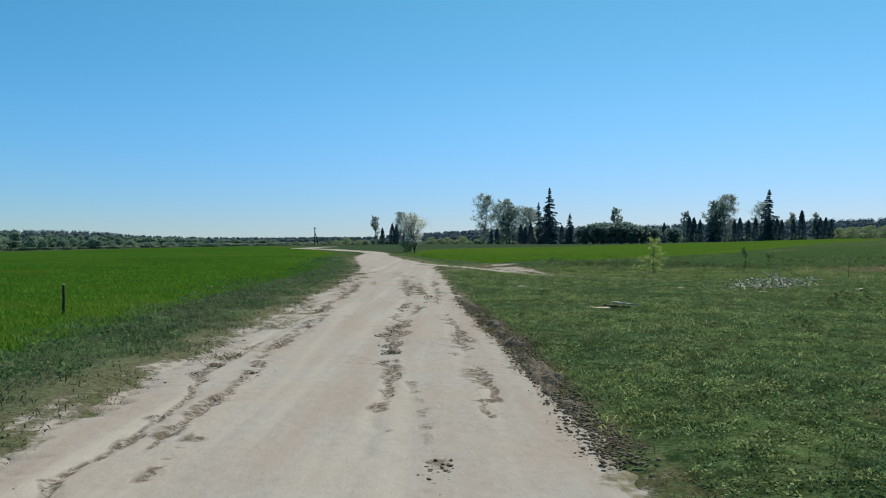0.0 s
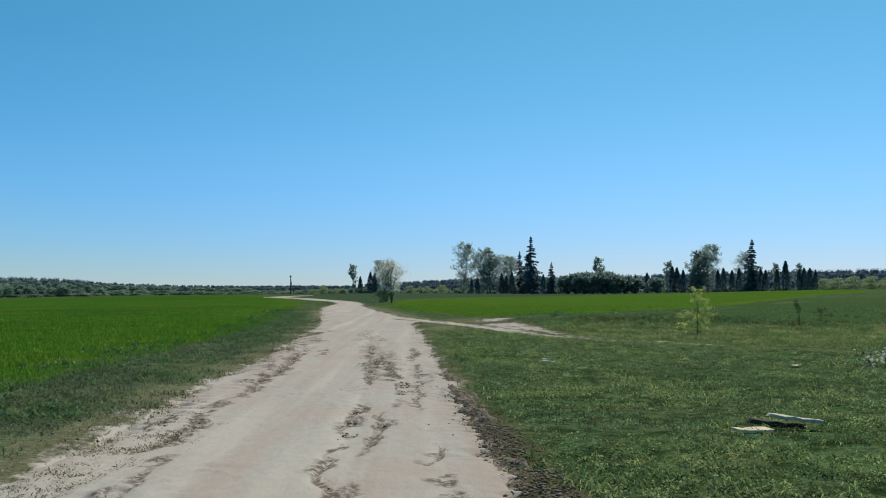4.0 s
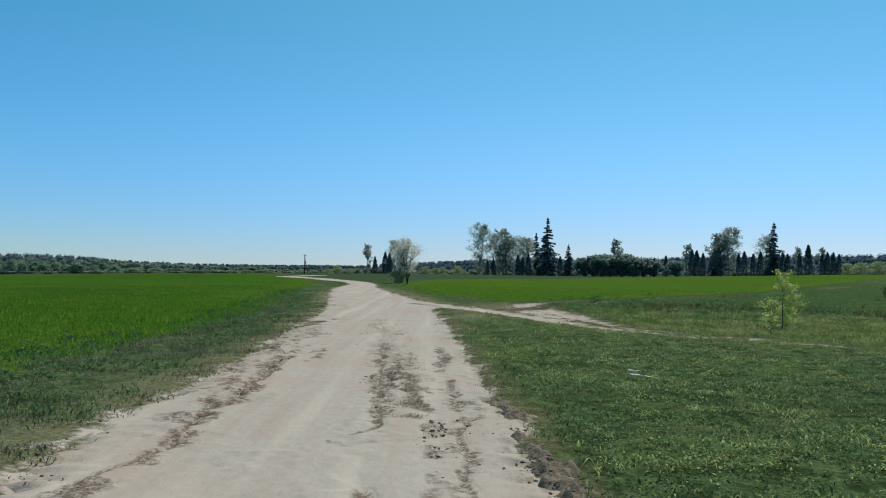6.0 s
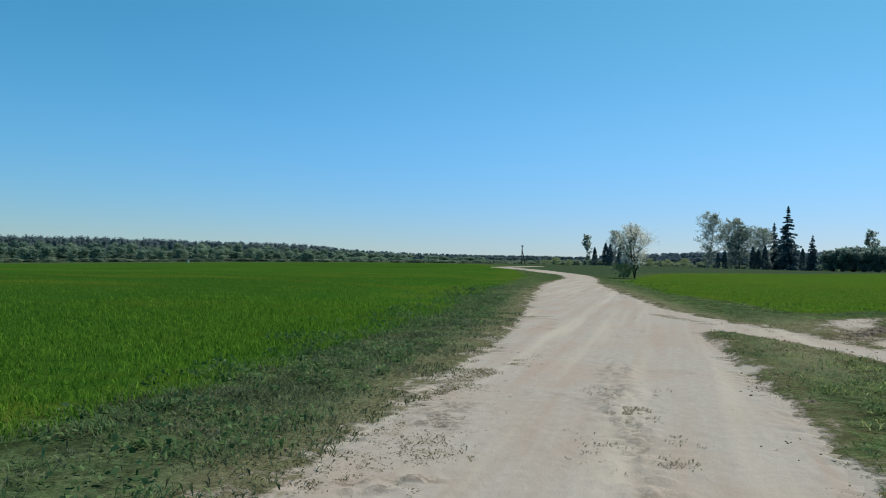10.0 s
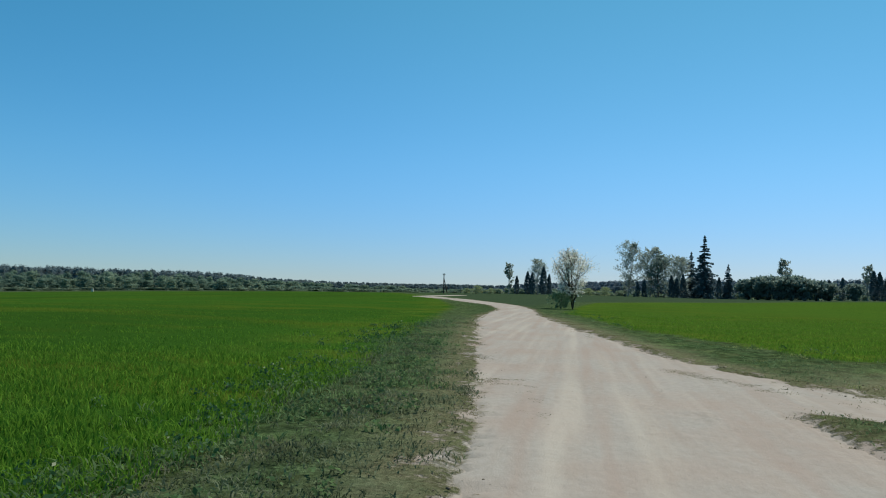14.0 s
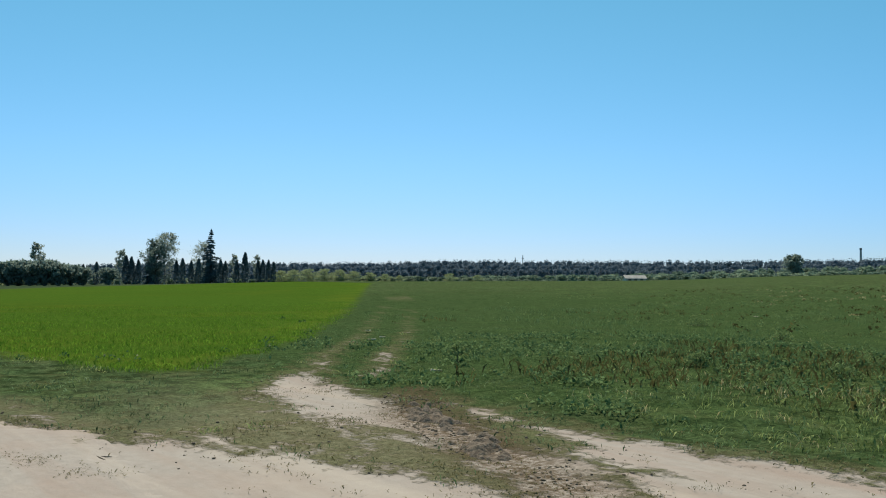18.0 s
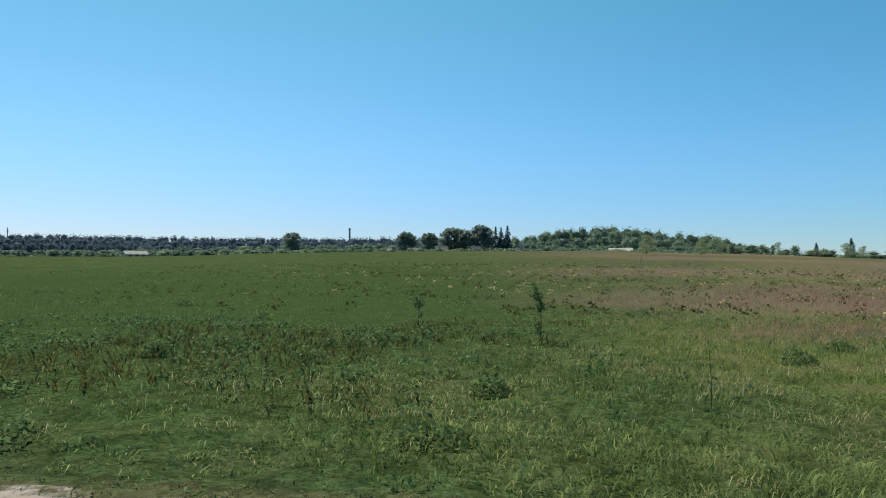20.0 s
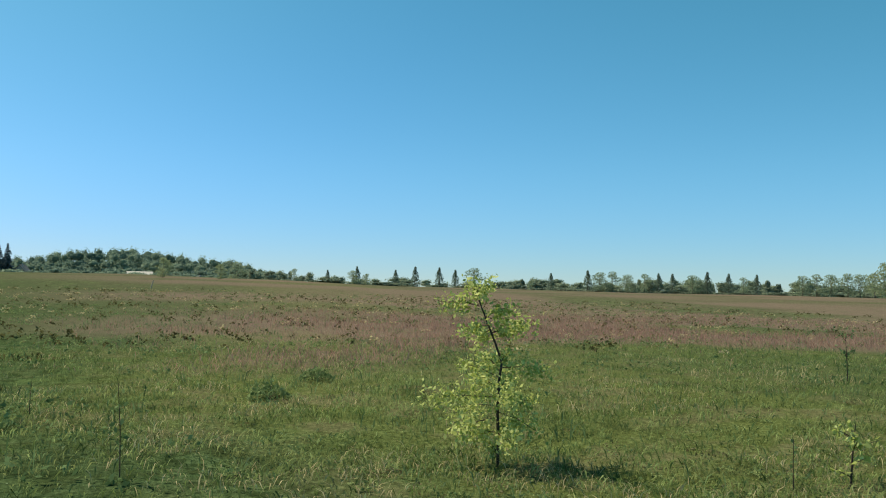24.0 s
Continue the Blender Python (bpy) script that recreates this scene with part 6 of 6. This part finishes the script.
board("lath", 2.5, 26.0, 0.3, 0.04, 0.02, 20, 3, M_DEADWOOD, "grey splinter of wood in the grass", 0.02)
for i, (px, py) in enumerate(((6.4, 51.0), (10.9, 59.0), (9.6, 57.6), (12.1, 61.5), (8.7, 22.9), (12.0, 24.2), (6.9, 24.4), (33.0, 61.0))):
    board("rubble", px, py, 0.15 + 0.05 * (i % 3), 0.12, 0.022, 40 * i, 5, M_RUBBLE, "small pale lump of rubble in the meadow")

twig = thing("twig", 0.0, 47.4, ground_at(0.0, 47.4))
mesh_object("stem", *tube([(-0.06, 0.4, 0.0), (-0.02, 0.15, 0.025), (0.0, -0.1, 0.02), (0.05, -0.42, 0.0)], [0.012, 0.014, 0.012, 0.007], 6), M_DARKWOOD, twig)
mesh_object("side_shoot", *tube([(-0.02, 0.15, 0.025), (0.08, 0.02, 0.03)], [0.007, 0.003], 5), M_DARKWOOD, twig)
tagged(twig, "dark fallen twig lying on the sandy junction", "twig")

stake = thing("stake", -7.3, 16.1, None)
mesh_object("post", *tube([(0, 0, -0.1), (0.01, 0, 0.3), (0.0, 0.01, 0.58)], [0.028, 0.026, 0.024], 8), M_DARKWOOD, stake)
mesh_object("cut_top", *tube([(0.0, 0.01, 0.58), (0.0, 0.012, 0.6)], [0.024, 0.012], 8), M_DEADWOOD, stake)
tagged(stake, "short dark wooden stake at the edge of the crop", "post")


# ---- far works of man ----
def house(x, y, top, turn, wide=6.0, deep=5.0, wall_m=M_PLASTER, roof_m=M_ROOF, label="white village house with a grey pitched roof"):
    z = ground_at(x, y)
    h = max((top - z) * 0.7, 2.0)
    eave = h * 0.55
    root = thing("house", x, y, z, turn)
    bm = bmesh.new()
    a = [bm.verts.new(p) for p in ((-wide / 2, -deep / 2, 0), (wide / 2, -deep / 2, 0), (wide / 2, deep / 2, 0), (-wide / 2, deep / 2, 0))]
    b = [bm.verts.new((v.co.x, v.co.y, eave)) for v in a]
    g = [bm.verts.new((-wide / 2, 0, h - 0.25)), bm.verts.new((wide / 2, 0, h - 0.25))]
    for i in range(4):
        bm.faces.new((a[i], a[(i + 1) % 4], b[(i + 1) % 4], b[i]))
    bm.faces.new((b[0], b[3], g[0]))
    bm.faces.new((b[1], b[2], g[1]))
    part("wall", bm, wall_m, root)
    bm = bmesh.new()
    for s in (-1, 1):
        e0, e1 = (-wide / 2 - 0.4, s * (deep / 2 + 0.45), eave - 0.25), (wide / 2 + 0.4, s * (deep / 2 + 0.45), eave - 0.25)
        r0, r1 = (-wide / 2 - 0.4, 0, h), (wide / 2 + 0.4, 0, h)
        lo = [bm.verts.new(p) for p in (e0, e1, r1, r0)]
        up = [bm.verts.new((p[0], p[1], p[2] + 0.18)) for p in (e0, e1, r1, r0)]
        bm.faces.new(lo)
        bm.faces.new(up)
        for i in range(4):
            bm.faces.new((lo[i], lo[(i + 1) % 4], up[(i + 1) % 4], up[i]))
    roof = part("roof", bm, roof_m, root)
    mesh_object("chimney", *tube([(wide * 0.2, 0.6, h - 0.9), (wide * 0.2, 0.6, h + 0.7)], [0.35, 0.35], 4), M_CONCRETE, roof)
    for i in (-1, 0, 1):
        bm = bmesh.new()
        bmesh.ops.create_cube(bm, size=1)
        bmesh.ops.scale(bm, vec=(1.1, 0.12, 1.3), verts=bm.verts)
        bmesh.ops.translate(bm, vec=(i * wide * 0.3, -deep / 2 - 0.02, eave * 0.55), verts=bm.verts)
        part("window", bm, M_GLASS, root)
    return tagged(root, label, "house", "village houses")


for i, (hx, hy, ht) in enumerate(HOUSES):
    house(hx, hy, ht, 70 + 25 * i)
PX, PY, PT = POINTS[5]
house(PX, PY, PT - 0.9, -35, 7, 4, M_WHITE, M_CONCRETE, "long low white farm shed at the field's end")
PX, PY, PT = POINTS[6]
house(PX, PY, PT - 1.0, -88, 11, 6, M_WHITE, M_WHITE, "long white building below the wooded hill")

PX, PY, PT = POINTS[0]
chimney = thing("factory_chimney", PX, PY, ground_at(PX, PY))
CH = PT - ground_at(PX, PY)
mesh_object("shaft", *tube([(0, 0, 0), (0, 0, CH * 0.5), (0, 0, CH * 0.96)], [1.9, 1.5, 1.1], 14), M_CONCRETE, chimney)
mesh_object("rim", *tube([(0, 0, CH * 0.96), (0, 0, CH)], [1.35, 1.3], 14), M_DARKWOOD, chimney)
tagged(chimney, "tall slim factory chimney above the distant wood", "chimney")
for i in (1, 2):
    PX, PY, PT = POINTS[i]
    mast = thing("mast", PX, PY, ground_at(PX, PY))
    mh = PT - mast.location.z
    mesh_object("pole", *tube([(0, 0, 0), (0, 0, mh)], [1.0, 0.55], 6), M_CONCRETE, mast)
    mesh_object("platform", *tube([(0, 0, mh * 0.88), (0, 0, mh * 0.9)], [1.5, 1.5], 8), M_CONCRETE, mast)
    tagged(mast, "slim radio mast above the distant pine ridge", "mast")
PX, PY, PT = POINTS[3]
pole = thing("utility_pole", PX, PY, ground_at(PX, PY))
ph = PT - pole.location.z
mesh_object("post", *tube([(0, 0, -0.2), (0, 0, ph)], [0.28, 0.2], 8), M_DARKWOOD, pole)
mesh_object("crossbar", *tube([(-0.6, 0, ph * 0.93), (0.6, 0, ph * 0.93)], [0.09, 0.09], 6), M_DARKWOOD, pole)
mesh_object("brace", *tube([(1.7, 0, -0.1), (0.1, 0, ph * 0.72)], [0.2, 0.15], 8), M_DARKWOOD, pole)
for sx in (-0.5, 0.5):
    mesh_object("insulator", *tube([(sx, 0, ph * 0.93), (sx, 0, ph * 0.975)], [0.1, 0.08], 8), M_WHITE, pole)
tagged(pole, "dark wooden utility pole with a strut", "pole")
PX, PY, PT = POINTS[4]
marker = thing("marker_post", PX, PY, ground_at(PX, PY))
mesh_object("post", *tube([(0, 0, 0), (0, 0, max(PT - marker.location.z, 1.4))], [0.5, 0.45], 8), M_WHITE, marker)
tagged(marker, "white marker post at the far field edge", "post")
lean_post = thing("leaning_post", POINTS[7][0], POINTS[7][1], None)
mesh_object("post", *tube([(0.35, 0.25, -0.1), (0, 0, POINTS[7][2] - lean_post.location.z)], [0.06, 0.05], 8), M_DEADWOOD, lean_post)
tagged(lean_post, "pale leaning wooden post on the fallow", "post")


def gravestone(x, y, seed):
    root = thing("gravestone", x, y, None, 10 * seed)
    bm = bmesh.new()
    bmesh.ops.create_cube(bm, size=1)
    bmesh.ops.scale(bm, vec=(0.7, 0.14, 1.1), verts=bm.verts)
    bmesh.ops.translate(bm, vec=(0, 0, 0.7), verts=bm.verts)
    bmesh.ops.bevel(bm, geom=[e for e in bm.edges if all(v.co.z > 1 for v in e.verts)], offset=0.12, segments=2, affect="EDGES")
    part("slab", bm, M_STONE, root)
    bm = bmesh.new()
    bmesh.ops.create_cube(bm, size=1)
    bmesh.ops.scale(bm, vec=(1.0, 0.5, 0.2), verts=bm.verts)
    bmesh.ops.translate(bm, vec=(0, 0, 0.1), verts=bm.verts)
    part("plinth", bm, M_STONE, root)
    return tagged(root, "grey gravestone under the graveyard trees", "gravestone", "gravestones")


for i, az in enumerate((3.0, 3.6, 4.4, 5.0, 5.5, 6.1, 20.5, 21.4, 22.3, 23.2, 24.5, 25.4, 26.1)):
    gx, gy = bearing(az, 396 + 4 * (i % 3))
    gravestone(gx, gy, i)
